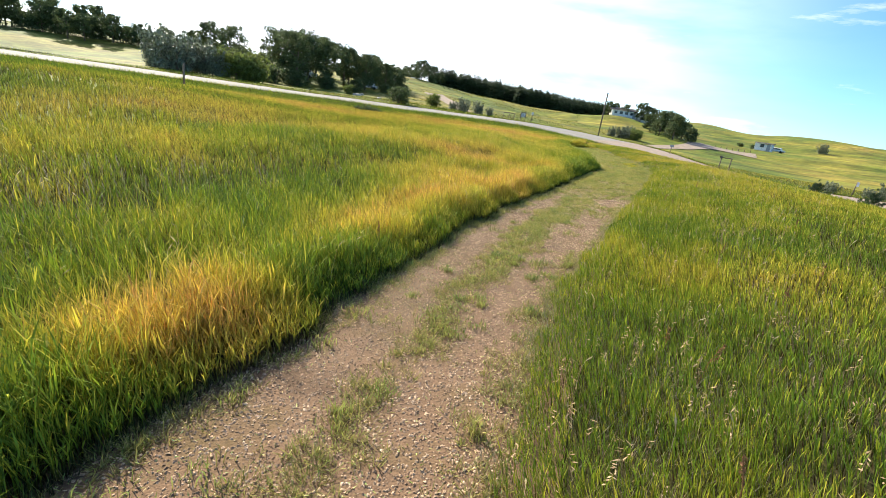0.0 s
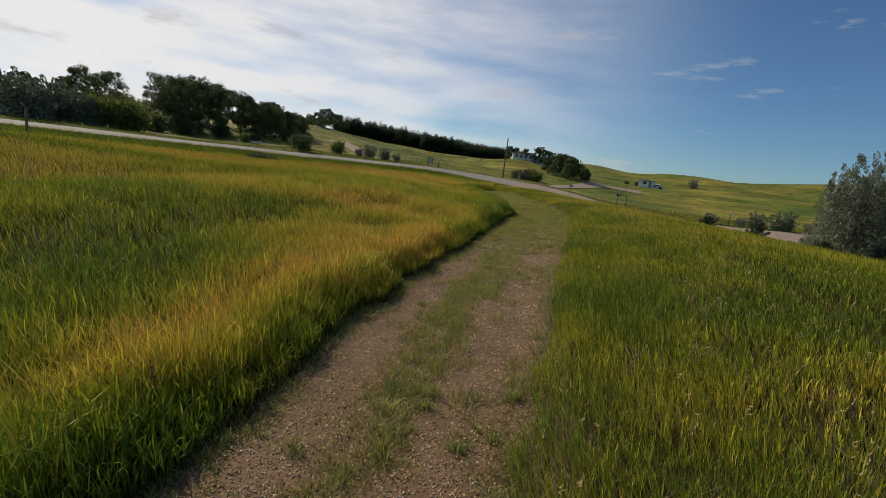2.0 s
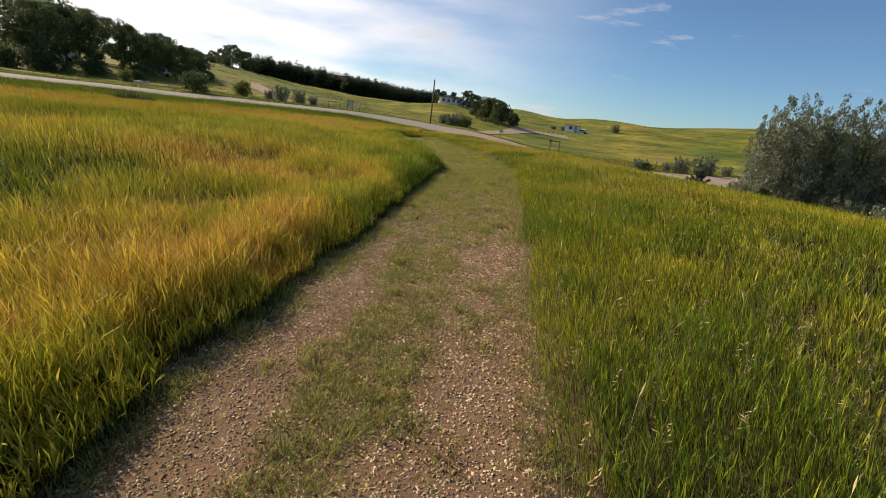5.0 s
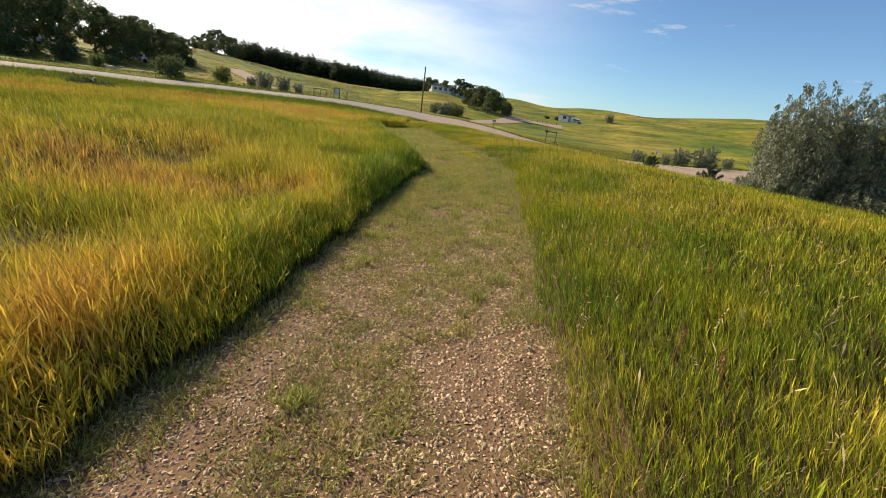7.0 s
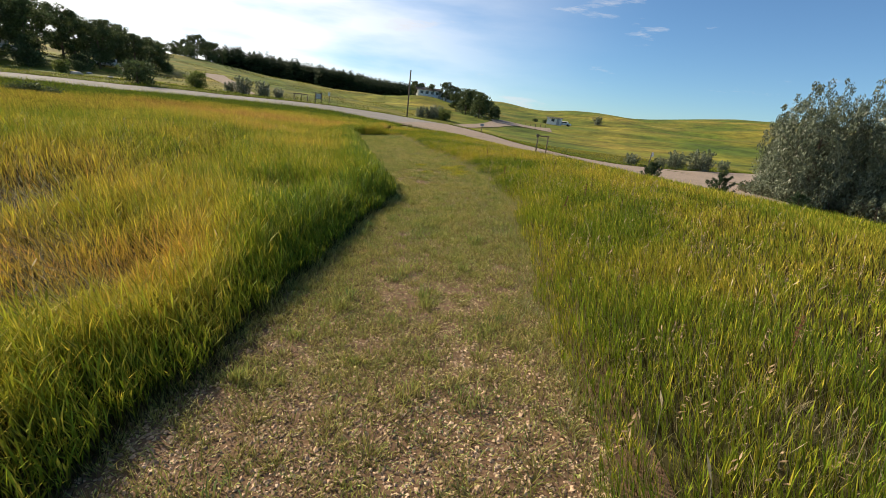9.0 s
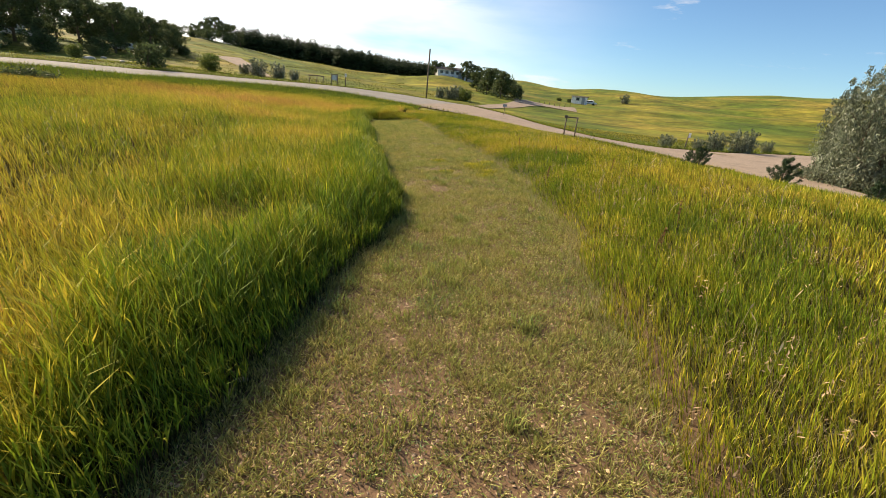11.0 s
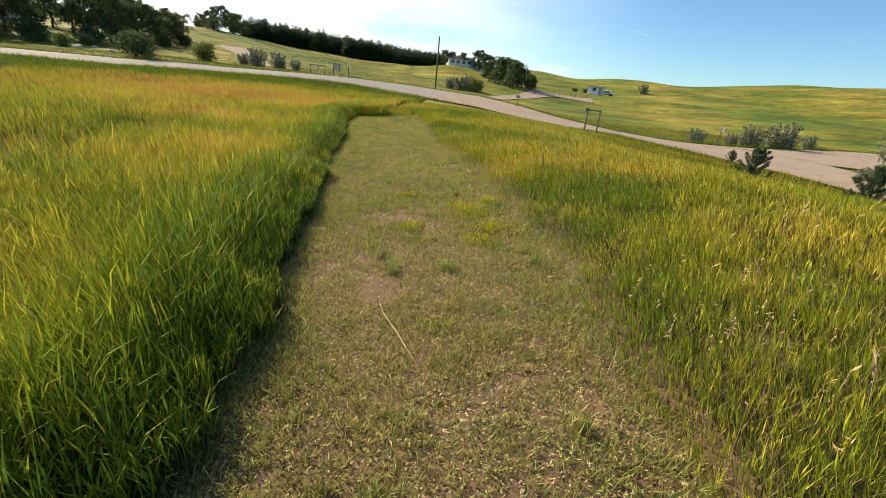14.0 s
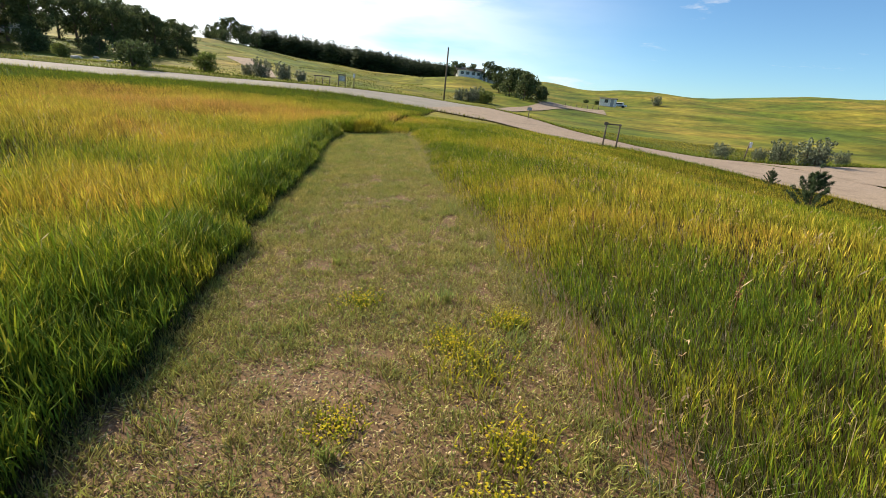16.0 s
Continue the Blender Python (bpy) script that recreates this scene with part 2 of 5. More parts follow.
# ---- lie of the land, fitted to the camera's view ----
# x, y, z mostly set along camera rays at guessed depths
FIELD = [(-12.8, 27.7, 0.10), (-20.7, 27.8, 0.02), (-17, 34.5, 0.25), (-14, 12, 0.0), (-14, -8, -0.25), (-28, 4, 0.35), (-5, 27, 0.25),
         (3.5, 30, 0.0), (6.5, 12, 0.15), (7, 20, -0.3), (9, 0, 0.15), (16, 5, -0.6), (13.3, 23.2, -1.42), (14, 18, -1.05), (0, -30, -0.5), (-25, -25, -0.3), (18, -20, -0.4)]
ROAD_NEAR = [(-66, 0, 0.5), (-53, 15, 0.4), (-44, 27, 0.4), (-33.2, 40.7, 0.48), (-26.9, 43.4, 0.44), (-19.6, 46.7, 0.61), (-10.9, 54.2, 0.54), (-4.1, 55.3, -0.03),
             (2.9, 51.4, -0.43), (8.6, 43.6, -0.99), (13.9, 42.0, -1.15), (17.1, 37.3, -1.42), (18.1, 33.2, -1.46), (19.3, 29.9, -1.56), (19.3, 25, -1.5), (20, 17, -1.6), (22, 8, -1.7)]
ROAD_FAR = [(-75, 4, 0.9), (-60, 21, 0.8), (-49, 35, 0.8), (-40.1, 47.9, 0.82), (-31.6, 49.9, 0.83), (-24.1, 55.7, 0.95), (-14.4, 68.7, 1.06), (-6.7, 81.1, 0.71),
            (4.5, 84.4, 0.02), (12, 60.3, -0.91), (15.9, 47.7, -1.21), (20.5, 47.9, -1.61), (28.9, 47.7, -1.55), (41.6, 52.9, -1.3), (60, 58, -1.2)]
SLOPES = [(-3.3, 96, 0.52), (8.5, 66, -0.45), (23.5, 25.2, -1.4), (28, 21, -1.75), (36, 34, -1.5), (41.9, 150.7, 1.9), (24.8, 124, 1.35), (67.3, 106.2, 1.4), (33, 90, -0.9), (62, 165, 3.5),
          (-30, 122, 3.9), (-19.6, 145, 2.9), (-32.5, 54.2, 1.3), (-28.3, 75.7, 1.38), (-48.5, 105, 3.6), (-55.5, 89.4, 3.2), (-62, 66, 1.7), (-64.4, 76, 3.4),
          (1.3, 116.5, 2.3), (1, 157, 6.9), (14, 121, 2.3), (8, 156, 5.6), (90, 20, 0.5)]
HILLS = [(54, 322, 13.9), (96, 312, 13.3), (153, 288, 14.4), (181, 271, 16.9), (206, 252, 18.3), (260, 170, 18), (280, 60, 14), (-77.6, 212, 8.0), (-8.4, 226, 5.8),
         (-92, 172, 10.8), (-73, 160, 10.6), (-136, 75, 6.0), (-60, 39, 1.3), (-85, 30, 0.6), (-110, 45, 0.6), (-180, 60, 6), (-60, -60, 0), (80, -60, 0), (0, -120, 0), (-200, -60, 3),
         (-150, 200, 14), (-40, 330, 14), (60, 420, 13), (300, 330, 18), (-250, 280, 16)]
VIEW_SPOTS = np.array(FIELD + ROAD_NEAR + ROAD_FAR + SLOPES + HILLS, float)
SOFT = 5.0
dist = np.sqrt(((VIEW_SPOTS[:, None, :2] - VIEW_SPOTS[None, :, :2]) ** 2).sum(2) + SOFT ** 2)
A = np.zeros((len(VIEW_SPOTS) + 1, len(VIEW_SPOTS) + 1))
A[:-1, :-1] = dist + np.diag(np.full(len(VIEW_SPOTS), -0.35))
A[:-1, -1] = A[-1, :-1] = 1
WEIGHTS = np.linalg.solve(A, np.append(VIEW_SPOTS[:, 2], 0))


def smooth(v, lo, hi):
    t = np.clip((v - lo) / (hi - lo), 0, 1)
    return t * t * (3 - 2 * t)


EDGE_Y = np.array([-24, -12, -10, -8, -6.5, -5.4, -4, -2.5, -1, 1.2, 2.5, 3.6, 5, 6.3, 7.5, 9, 10.8, 12.7, 15.6, 18, 20, 22])
EDGE_L = np.array([-2.4, -2.25, -2.28, -2.26, -2.15, -1.98, -1.78, -1.58, -1.38, -1.05, -0.9, -0.72, -0.52, -0.65, -0.92, -1.2, -1.52, -1.85, -2.35, -2.8, -3.1, -3.4])
EDGE_R = np.array([-0.3, -0.48, -0.42, -0.3, -0.1, 0.1, 0.3, 0.52, 0.72, 0.98, 1.13, 1.24, 1.34, 1.35, 1.35, 1.2, 0.92, 0.5, -0.1, -0.5, -0.85, -1.2])


def ripple(x, y, scale, seed):
    """A smooth cheap field in -1 to 1."""
    a1, a2, a3 = 0.7 + seed, 2.1 + seed * 1.7, 4.0 + seed * 0.6
    v = np.sin((x * math.cos(a1) + y * math.sin(a1)) / scale + seed * 5 + 1.3 * np.sin(y / scale * 0.61 + seed))
    v = v + np.sin((x * math.cos(a2) + y * math.sin(a2)) / scale * 1.73 + seed * 3 + 1.1 * np.sin(x / scale * 0.83))
    v = v + np.sin((x * math.cos(a3) + y * math.sin(a3)) / scale * 2.9 + seed)
    return v / 3


def patchy(x, y, scale, seed):
    """Value noise in -1 to 1, two octaves."""
    out = 0
    for k, (sc, amp) in enumerate(((scale, 0.68), (scale * 0.45, 0.32))):
        u, v = np.asarray(x) / sc + 91.7 * seed + 13 * k, np.asarray(y) / sc - 47.3 * seed + 7 * k
        i, j = np.floor(u), np.floor(v)
        fu, fv = u - i, v - j
        fu, fv = fu * fu * (3 - 2 * fu), fv * fv * (3 - 2 * fv)

        def hashed(a, b):
            q = np.sin(a * 127.1 + b * 311.7 + seed * 74.7) * 43758.5453
            return (q - np.floor(q)) * 2 - 1
        top = hashed(i, j) * (1 - fu) + hashed(i + 1, j) * fu
        bot = hashed(i, j + 1) * (1 - fu) + hashed(i + 1, j + 1) * fu
        out = out + amp * (top * (1 - fv) + bot * fv)
    return out


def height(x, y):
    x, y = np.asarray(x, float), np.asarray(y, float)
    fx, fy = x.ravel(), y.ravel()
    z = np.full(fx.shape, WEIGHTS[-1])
    for (sx, sy, _), w in zip(VIEW_SPOTS, WEIGHTS):
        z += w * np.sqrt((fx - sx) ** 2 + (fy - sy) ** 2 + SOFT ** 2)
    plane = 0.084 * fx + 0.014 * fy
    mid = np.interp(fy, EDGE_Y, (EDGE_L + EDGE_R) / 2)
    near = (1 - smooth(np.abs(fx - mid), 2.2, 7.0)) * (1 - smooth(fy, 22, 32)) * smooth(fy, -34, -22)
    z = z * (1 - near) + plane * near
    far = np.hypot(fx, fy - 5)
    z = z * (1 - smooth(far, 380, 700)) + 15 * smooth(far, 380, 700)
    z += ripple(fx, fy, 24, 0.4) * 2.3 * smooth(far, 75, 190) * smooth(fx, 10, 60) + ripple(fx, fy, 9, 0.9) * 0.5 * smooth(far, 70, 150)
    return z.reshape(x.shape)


def ground_z(x, y):
    return float(height(np.array([x]), np.array([y]))[0])


def inside(x, y, poly):
    c = np.zeros(len(x), bool)
    for (x1, y1), (x2, y2) in zip(poly, poly[1:] + poly[:1]):
        hit = ((y1 > y) != (y2 > y)) & (x < (x2 - x1) * (y - y1) / (y2 - y1 + 1e-12) + x1)
        c ^= hit
    return c


# ---- mesh builders ----
def mesh_of(name, verts, tris, mats, smooth_faces=False, attrs=()):
    me = bpy.data.meshes.new(name)
    verts, tris = np.asarray(verts, np.float32), np.asarray(tris, np.int32)
    me.vertices.add(len(verts))
    me.vertices.foreach_set("co", verts.ravel())
    k = tris.shape[1]
    me.loops.add(tris.size)
    me.loops.foreach_set("vertex_index", tris.ravel())
    me.polygons.add(len(tris))
    me.polygons.foreach_set("loop_start", np.arange(0, tris.size, k, dtype=np.int32))
    me.polygons.foreach_set("use_smooth", np.full(len(tris), smooth_faces))
    for key, val in attrs:
        me.attributes.new(key, "FLOAT", "POINT").data.foreach_set("value", np.asarray(val, np.float32))
    me.materials.append(mats)
    me.update(calc_edges=True)
    return me


def part(name, bm, mat, parent=None, label="", smooth_faces=False):
    me = bpy.data.meshes.new(name)
    for f in bm.faces:
        f.smooth = smooth_faces
    bm.to_mesh(me)
    bm.free()
    me.materials.append(mat)
    ob = new(name, me)
    if parent:
        ob.parent = parent
    return tagged(ob, label)


def box(bm, x0, y0, z0, x1, y1, z1, bevel=0.0, m=None):
    vs = [bm.verts.new((x, y, z)) for z in (z0, z1) for y in (y0, y1) for x in (x0, x1)]
    fs = [bm.faces.new([vs[i] for i in q]) for q in ((0, 2, 3, 1), (4, 5, 7, 6), (0, 1, 5, 4), (2, 6, 7, 3), (0, 4, 6, 2), (1, 3, 7, 5))]
    if bevel:
        es = list({e for f in fs for e in f.edges})
        r = bmesh.ops.bevel(bm, geom=es, offset=bevel, segments=1, affect="EDGES")
        vs = list({v for f in r["faces"] for v in f.verts} | {v for v in vs if v.is_valid})
    if m is not None:
        bmesh.ops.transform(bm, matrix=m, verts=[v for v in vs if v.is_valid])
    return bm


def boxed(*args, **kw):
    return box(bmesh.new(), *args, **kw)


def tube(bm, pts, radii, sides=8):
    """A tapered tube along pts."""
    rings = []
    for i, p in enumerate(pts):
        p = Vector(p)
        d = (Vector(pts[min(i + 1, len(pts) - 1)]) - Vector(pts[max(i - 1, 0)])).normalized()
        u = d.orthogonal().normalized()
        v = d.cross(u)
        rings.append([bm.verts.new(p + radii[i] * (math.cos(2 * math.pi * k / sides) * u + math.sin(2 * math.pi * k / sides) * v)) for k in range(sides)])
    for r0, r1 in zip(rings, rings[1:]):
        for k in range(sides):
            bm.faces.new((r0[k], r0[(k + 1) % sides], r1[(k + 1) % sides], r1[k]))
    bm.faces.new(rings[0][::-1])
    bm.faces.new(rings[-1])
    return bm


def thing(name, x, y, label, category, z=None, group="", turn=0.0):
    ob = new(name)
    ob.matrix_world = pose(x, y, ground_z(x, y) if z is None else z, 0, 0, turn)
    return tagged(ob, label, category, group)


# ---- ground ----
def axis(core0, core1, fine, mid0, mid1, step, end0, end1):
    a = list(np.arange(core0, core1 + 1e-6, fine))
    s, v = step, core1
    while v < mid1:
        v += s
        a.append(v)
    while v < end1:
        s *= 1.22
        v += s
        a.append(v)
    s, v = step, core0
    while v > mid0:
        v -= s
        a.insert(0, v)
    while v > end0:
        s *= 1.22
        v -= s
        a.insert(0, v)
    return np.array(a)


gx = axis(-12, 12, 0.4, -100, 70, 1.2, -2500, 2500)
gy = axis(-18, 28, 0.4, -30, 130, 1.2, -1200, 3000)
GX, GY = np.meshgrid(gx, gy)
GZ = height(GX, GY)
nx, ny = len(gx), len(gy)
idx = np.arange(nx * ny).reshape(ny, nx)
quads = np.stack([idx[:-1, :-1], idx[:-1, 1:], idx[1:, 1:], idx[1:, :-1]], -1).reshape(-1, 4)
fx, fy = GX.ravel(), GY.ravel()
thatch_shade = (1 - smooth(np.abs(fx - np.interp(fy, EDGE_Y, (EDGE_L + EDGE_R) / 2)) + 1.5 * patchy(fx, fy, 2.0, 4.4), 4, 10)) * smooth(fy, -34, -24) * (1 - smooth(fy, 24, 32))
ground = new("ground", mesh_of("ground", np.stack([GX, GY, GZ], -1).reshape(-1, 3), quads, M_GROUND, True, (("thatch_shade", thatch_shade),)))
tagged(ground, "rolling prairie ground under green and yellow grass", "ground", kind="structure")


def strip(name, left, right, lift, mat, along, across, label, category):
    """A sheet draped on the land between two edge lines."""
    left, right = np.array(left)[:, :2], np.array(right)[:, :2]

    def even(line):
        s = np.append(0, np.cumsum(np.hypot(*np.diff(line, axis=0).T)))
        q = np.linspace(0, s[-1], along)
        return np.stack([np.interp(q, s, line[:, 0]), np.interp(q, s, line[:, 1])], -1)
    L, R = even(left), even(right)
    t = np.linspace(0, 1, across)[None, :, None]
    P = L[:, None] * (1 - t) + R[:, None] * t
    Z = height(P[..., 0], P[..., 1]) + lift
    i = np.arange(along * across).reshape(along, across)
    q = np.stack([i[:-1, :-1], i[:-1, 1:], i[1:, 1:], i[1:, :-1]], -1).reshape(-1, 4)
    return tagged(new(name, mesh_of(name, np.dstack([P, Z]).reshape(-1, 3), q, mat, True)), label, category, kind="structure")


ROAD_W_N, ROAD_W_F = ROAD_NEAR[:9], ROAD_FAR[:9]
ROAD_E_N = [(-4.1, 55.3), (2.9, 51.4)] + [p[:2] for p in ROAD_NEAR[9:]]
ROAD_E_F = [(-6.7, 81.1), (4.5, 84.0), (8, 68)] + [p[:2] for p in ROAD_FAR[9:]]
strip("road_1", ROAD_W_N, ROAD_W_F, 0.10, M_ASPHALT, 120, 14, "worn pale grey asphalt road", "road")
strip("road_2", ROAD_E_N, [(4.5, 84.4), (12, 60.3), (15.9, 47.9), (20.5, 47.9), (25, 48), (29, 43), (27, 34), (23, 27.5), (22.6, 22), (24, 16), (27, 6)], 0.114, M_GRAVEL, 120, 14, "pinkish tan gravel road", "road")
strip("road_3", [(28.5, 46.0), (27.5, 38), (32, 36), (50, 42), (80, 40)], [(24, 48), (28.9, 47.7), (41.6, 52.9), (60, 58), (90, 62)], 0.128, M_GRAVEL, 60, 10, "gravel road widening into a turning area", "road")
strip("track", [(4.5, 85), (9, 98), (15, 110), (18, 118)], [(7.5, 83.5), (12.5, 96), (19, 108), (24, 115)], 0.1, M_GRAVEL, 40, 6, "pale gravel parking lot track", "road")
strip("parking_lot", [(17, 113), (18, 124), (22, 131)], [(33, 117), (35, 125), (36, 131)], 0.13, M_GRAVEL, 20, 10, "pale gravel parking lot", "parking lot")
strip("trail", [(-30, 78), (-42, 100), (-55, 118)], [(-28, 79), (-38, 102), (-50, 121)], 0.1, M_GRAVEL, 40, 4, "pale dirt track up the hillside", "path")

py = np.linspace(-24, 22, 90)
strip("path", np.stack([np.interp(py, EDGE_Y, EDGE_L) - 0.25, py], -1), np.stack([np.interp(py, EDGE_Y, EDGE_R) + 0.3, py], -1), 0.012, M_DIRT, 240, 16,
      "mown gravel footpath with trampled short grass", "path")
# pond beyond the road
strip("water", [(-72, 20), (-80, 42), (-86, 60)], [(-190, 30), (-150, 60), (-120, 78)], 0.0, M_WATER, 12, 8, "still pond reflecting the sky", "water")
for v in bpy.data.objects["water"].data.vertices:
    v.co.z = 1.0

FIELD_POLY = [(-75, -30)] + [p[:2] for p in ROAD_NEAR] + [(24, -30)]


# ---- grass ----
def dryness(x, y):
    d = 0.12 + 0.32 * patchy(x * 0.6, y, 2.2, 0.3) + 0.24 * patchy(x, y, 0.6, 1.1) + 0.16 * patchy(x, y, 9, 2.2)
    d = d + np.where(x < -1, 0.11 + 0.06 * (1 - smooth(y, -4, 2)), 0.06 * smooth(y, -2, 2) + 0.02) + 0.05 * smooth(y, -2, 4) - 0.35 * smooth(np.hypot(x * 1.1, y - 5), 33, 38)
    for cx, cy, sx, sy, k in DRY_PATCHES:
        d = d + k * np.exp(-((x - cx) / sx) ** 2 - ((y - cy) / sy) ** 2)
    l = np.interp(y, EDGE_Y, EDGE_L)              # darker green along the path edge, painting the grass wall's shade
    d = d - (1 - smooth(l - x, 0.3, 1.1)) * (x < l + 0.4) * np.interp(y, [-7, -5, -0.5, 1.8], [0.12, 0.0, 0.0, 0.26])
    return np.clip(d, 0, 1)


# centre, reach and strength of the dry (+) and lush (-) patches
DRY_PATCHES = [(-9, 22, 8, 3.0, 0.5), (-6, 26, 7, 2.5, 0.35), (-2.7, -12.1, 0.7, 0.7, 0.75), (-3.0, -9.2, 0.5, 1.5, 0.4), (-3.2, -6.7, 0.6, 1.1, 0.5), (-2.6, -5.0, 0.6, 1.4, 0.32), (-2.2, -3.4, 0.6, 1.3, 0.3), (-2.3, 23, 1.6, 1.6, -0.4),
               (-2.9, -3.2, 0.4, 0.5, -0.3), (-5.1, -9.4, 1.3, 2.4, -0.12), (-4.6, -6.6, 1.0, 1.3, -0.12), (-3.9, -3.6, 1.2, 2.2, 0.3), (-4.6, 1.2, 2.0, 1.6, 0.35), (-4.4, 8, 2.6, 2.6, -0.25), (-4.5, 3.6, 1.2, 1.0, 0.3),
               (-2.1, 0.6, 0.5, 0.9, 0.3), (-11, 0, 6, 3.0, 0.25), (-22, 16, 8, 4, 0.5), (-7, 16, 3, 2.2, 0.35), (4.5, 10, 2.4, 9, 0.2), (4.5, 21, 3, 4, 0.15), (0.8, 23.2, 2.4, 2.6, -0.35), (-16, 30, 9, 3, 0.35), (3, -6, 3, 9, -0.06)]


def blades(name, x, y, h, w, mat, label, lean=0.24, segs=2, z=None, dry=None, lodged=0.0, leafy=0, away=0.0, category="grass", splay=None, drift=0.0):
    n = len(x)
    z = height(x, y) - 0.02 if z is None else z
    a = rng.uniform(0, 2 * math.pi, n)
    face = np.stack([np.cos(a), np.sin(a), np.zeros(n)], -1)
    la = rng.uniform(0, 2 * math.pi, n)
    k = h * lean * rng.uniform(0.2, 1.3, n)
    bend = np.stack([np.cos(la) * k + h * drift, np.sin(la) * k - h * 0.04, np.zeros(n)], -1)
    if splay is not None:
        bend += splay
    if away:                                     # heads bow away from the path
        bow = h * away * rng.uniform(0.3, 1.3, n) * (1 - 0.6 * smooth(edge_gap(x, y), 0.6, 2.5))
        bend += np.stack([-bow, 0.35 * bow, np.zeros(n)], -1)
    if lodged:                                   # patches pressed over by wind and rain
        la2 = 4.0 * patchy(x, y, 1.3, 6.1) + 2.2 + rng.normal(0, 0.5, n)
        press = lodged * smooth(patchy(x, y, 0.55, 7.3), 0.0, 0.7) * smooth(edge_gap(x, y), 0.25, 0.9)
        k2 = h * press * rng.uniform(0.5, 1.3, n)
        bend += np.stack([np.cos(la2) * k2, np.sin(la2) * k2, np.zeros(n)], -1)
        h = h * (1 - 0.35 * press)
    root = np.stack([x, y, z], -1)
    up = np.stack([np.zeros(n), np.zeros(n), h], -1)
    side = face * (w / 2)[:, None]
    if segs == 2:
        mid = root + up * 0.58 + bend * 0.32
        V = np.stack([root - side * 0.8, root + side * 0.8, mid - side, mid + side, root + up * 0.97 + bend], 1)
        T = np.array([[0, 1, 3], [0, 3, 2], [2, 3, 4]])
        tip = np.tile([0, 0, 0.58, 0.58, 1.0], n)
    else:
        V = np.stack([root - side, root + side, root + up + bend], 1)
        T = np.array([[0, 1, 2]])
        tip = np.tile([0, 0, 1.0], n)
    m = V.shape[1]
    tris = ((np.arange(n) * m)[:, None, None] + T[None]).reshape(-1, 3)
    d0 = dryness(x, y) if dry is None else dry
    dv = np.repeat(d0, m)
    V = V.reshape(-1, 3)
    for i in range(leafy):                       # leaves branching from the stem
        t = rng.uniform(0.4 + 0.35 * i / leafy, 0.6 + 0.35 * i / leafy, n)
        p = root + (up + bend) * t[:, None]
        az, el = rng.uniform(0, 2 * math.pi, n), rng.uniform(0.8 if away > 0 else 1.12, 1.5, n)
        L = np.clip(h * rng.uniform(0.3, 0.65, n), 0.05, 0.26)
        d = np.stack([np.cos(az) * np.cos(el), np.sin(az) * np.cos(el), np.sin(el)], -1) * L[:, None]
        d[:, 0] += L * drift * 0.9
        s = np.stack([-np.sin(az), np.cos(az), np.zeros(n)], -1) * (w * rng.uniform(0.3, 0.55, n))[:, None]
        droop = np.stack([np.cos(az) * L, np.sin(az) * L, -L * 0.9], -1) * rng.uniform(0.0, 0.22 if away > 0 else 0.12, n)[:, None]
        q = p + d * 0.45
        leaf = np.stack([p, q - s, q + s, p + d + droop], 1).reshape(-1, 3)
        lt = ((np.arange(n) * 4)[:, None, None] + np.array([[0, 1, 2], [1, 3, 2]])[None]).reshape(-1, 3) + len(V)
        V = np.concatenate([V, leaf])
        tris = np.concatenate([tris, lt])
        tip = np.concatenate([tip, np.stack([t, np.minimum(t + 0.2, 1), np.minimum(t + 0.2, 1), np.minimum(t + 0.4, 1)], -1).ravel()])
        dv = np.concatenate([dv, np.repeat(np.clip(d0 + (0.02 - 0.08 * t), 0, 1), 4)])
    me = mesh_of(name, V, tris, mat, False, (("tip", tip), ("dry", dv)))
    return tagged(new(name, me), label, category, kind="stuff")


def scatter(n, x0, x1, y0, y1):
    return rng.uniform(x0, x1, n), rng.uniform(y0, y1, n)


def edge_gap(x, y):
    """Metres outside the mown path, negative on it."""
    wob = 0.13 * patchy(x, y, 0.5, 0.7) + 0.10 * patchy(x, y, 1.6, 1.9)
    l, r = np.interp(y, EDGE_Y, EDGE_L), np.interp(y, EDGE_Y, EDGE_R)
    g = np.maximum(l - x, x - r) + wob
    return np.maximum(g, np.maximum(y - 21.8, -23.5 - y) + wob)


# hollows where wind and rain have laid the stems down
LODGED = [(-2.4, 0.3, 0.7), (-3.2, 1.2, 0.6), (-1.55, 3.9, 0.5), (-2.1, 4.3, 0.5), (-3.6, -2.0, 0.7), (-4.4, 2.2, 0.8)]


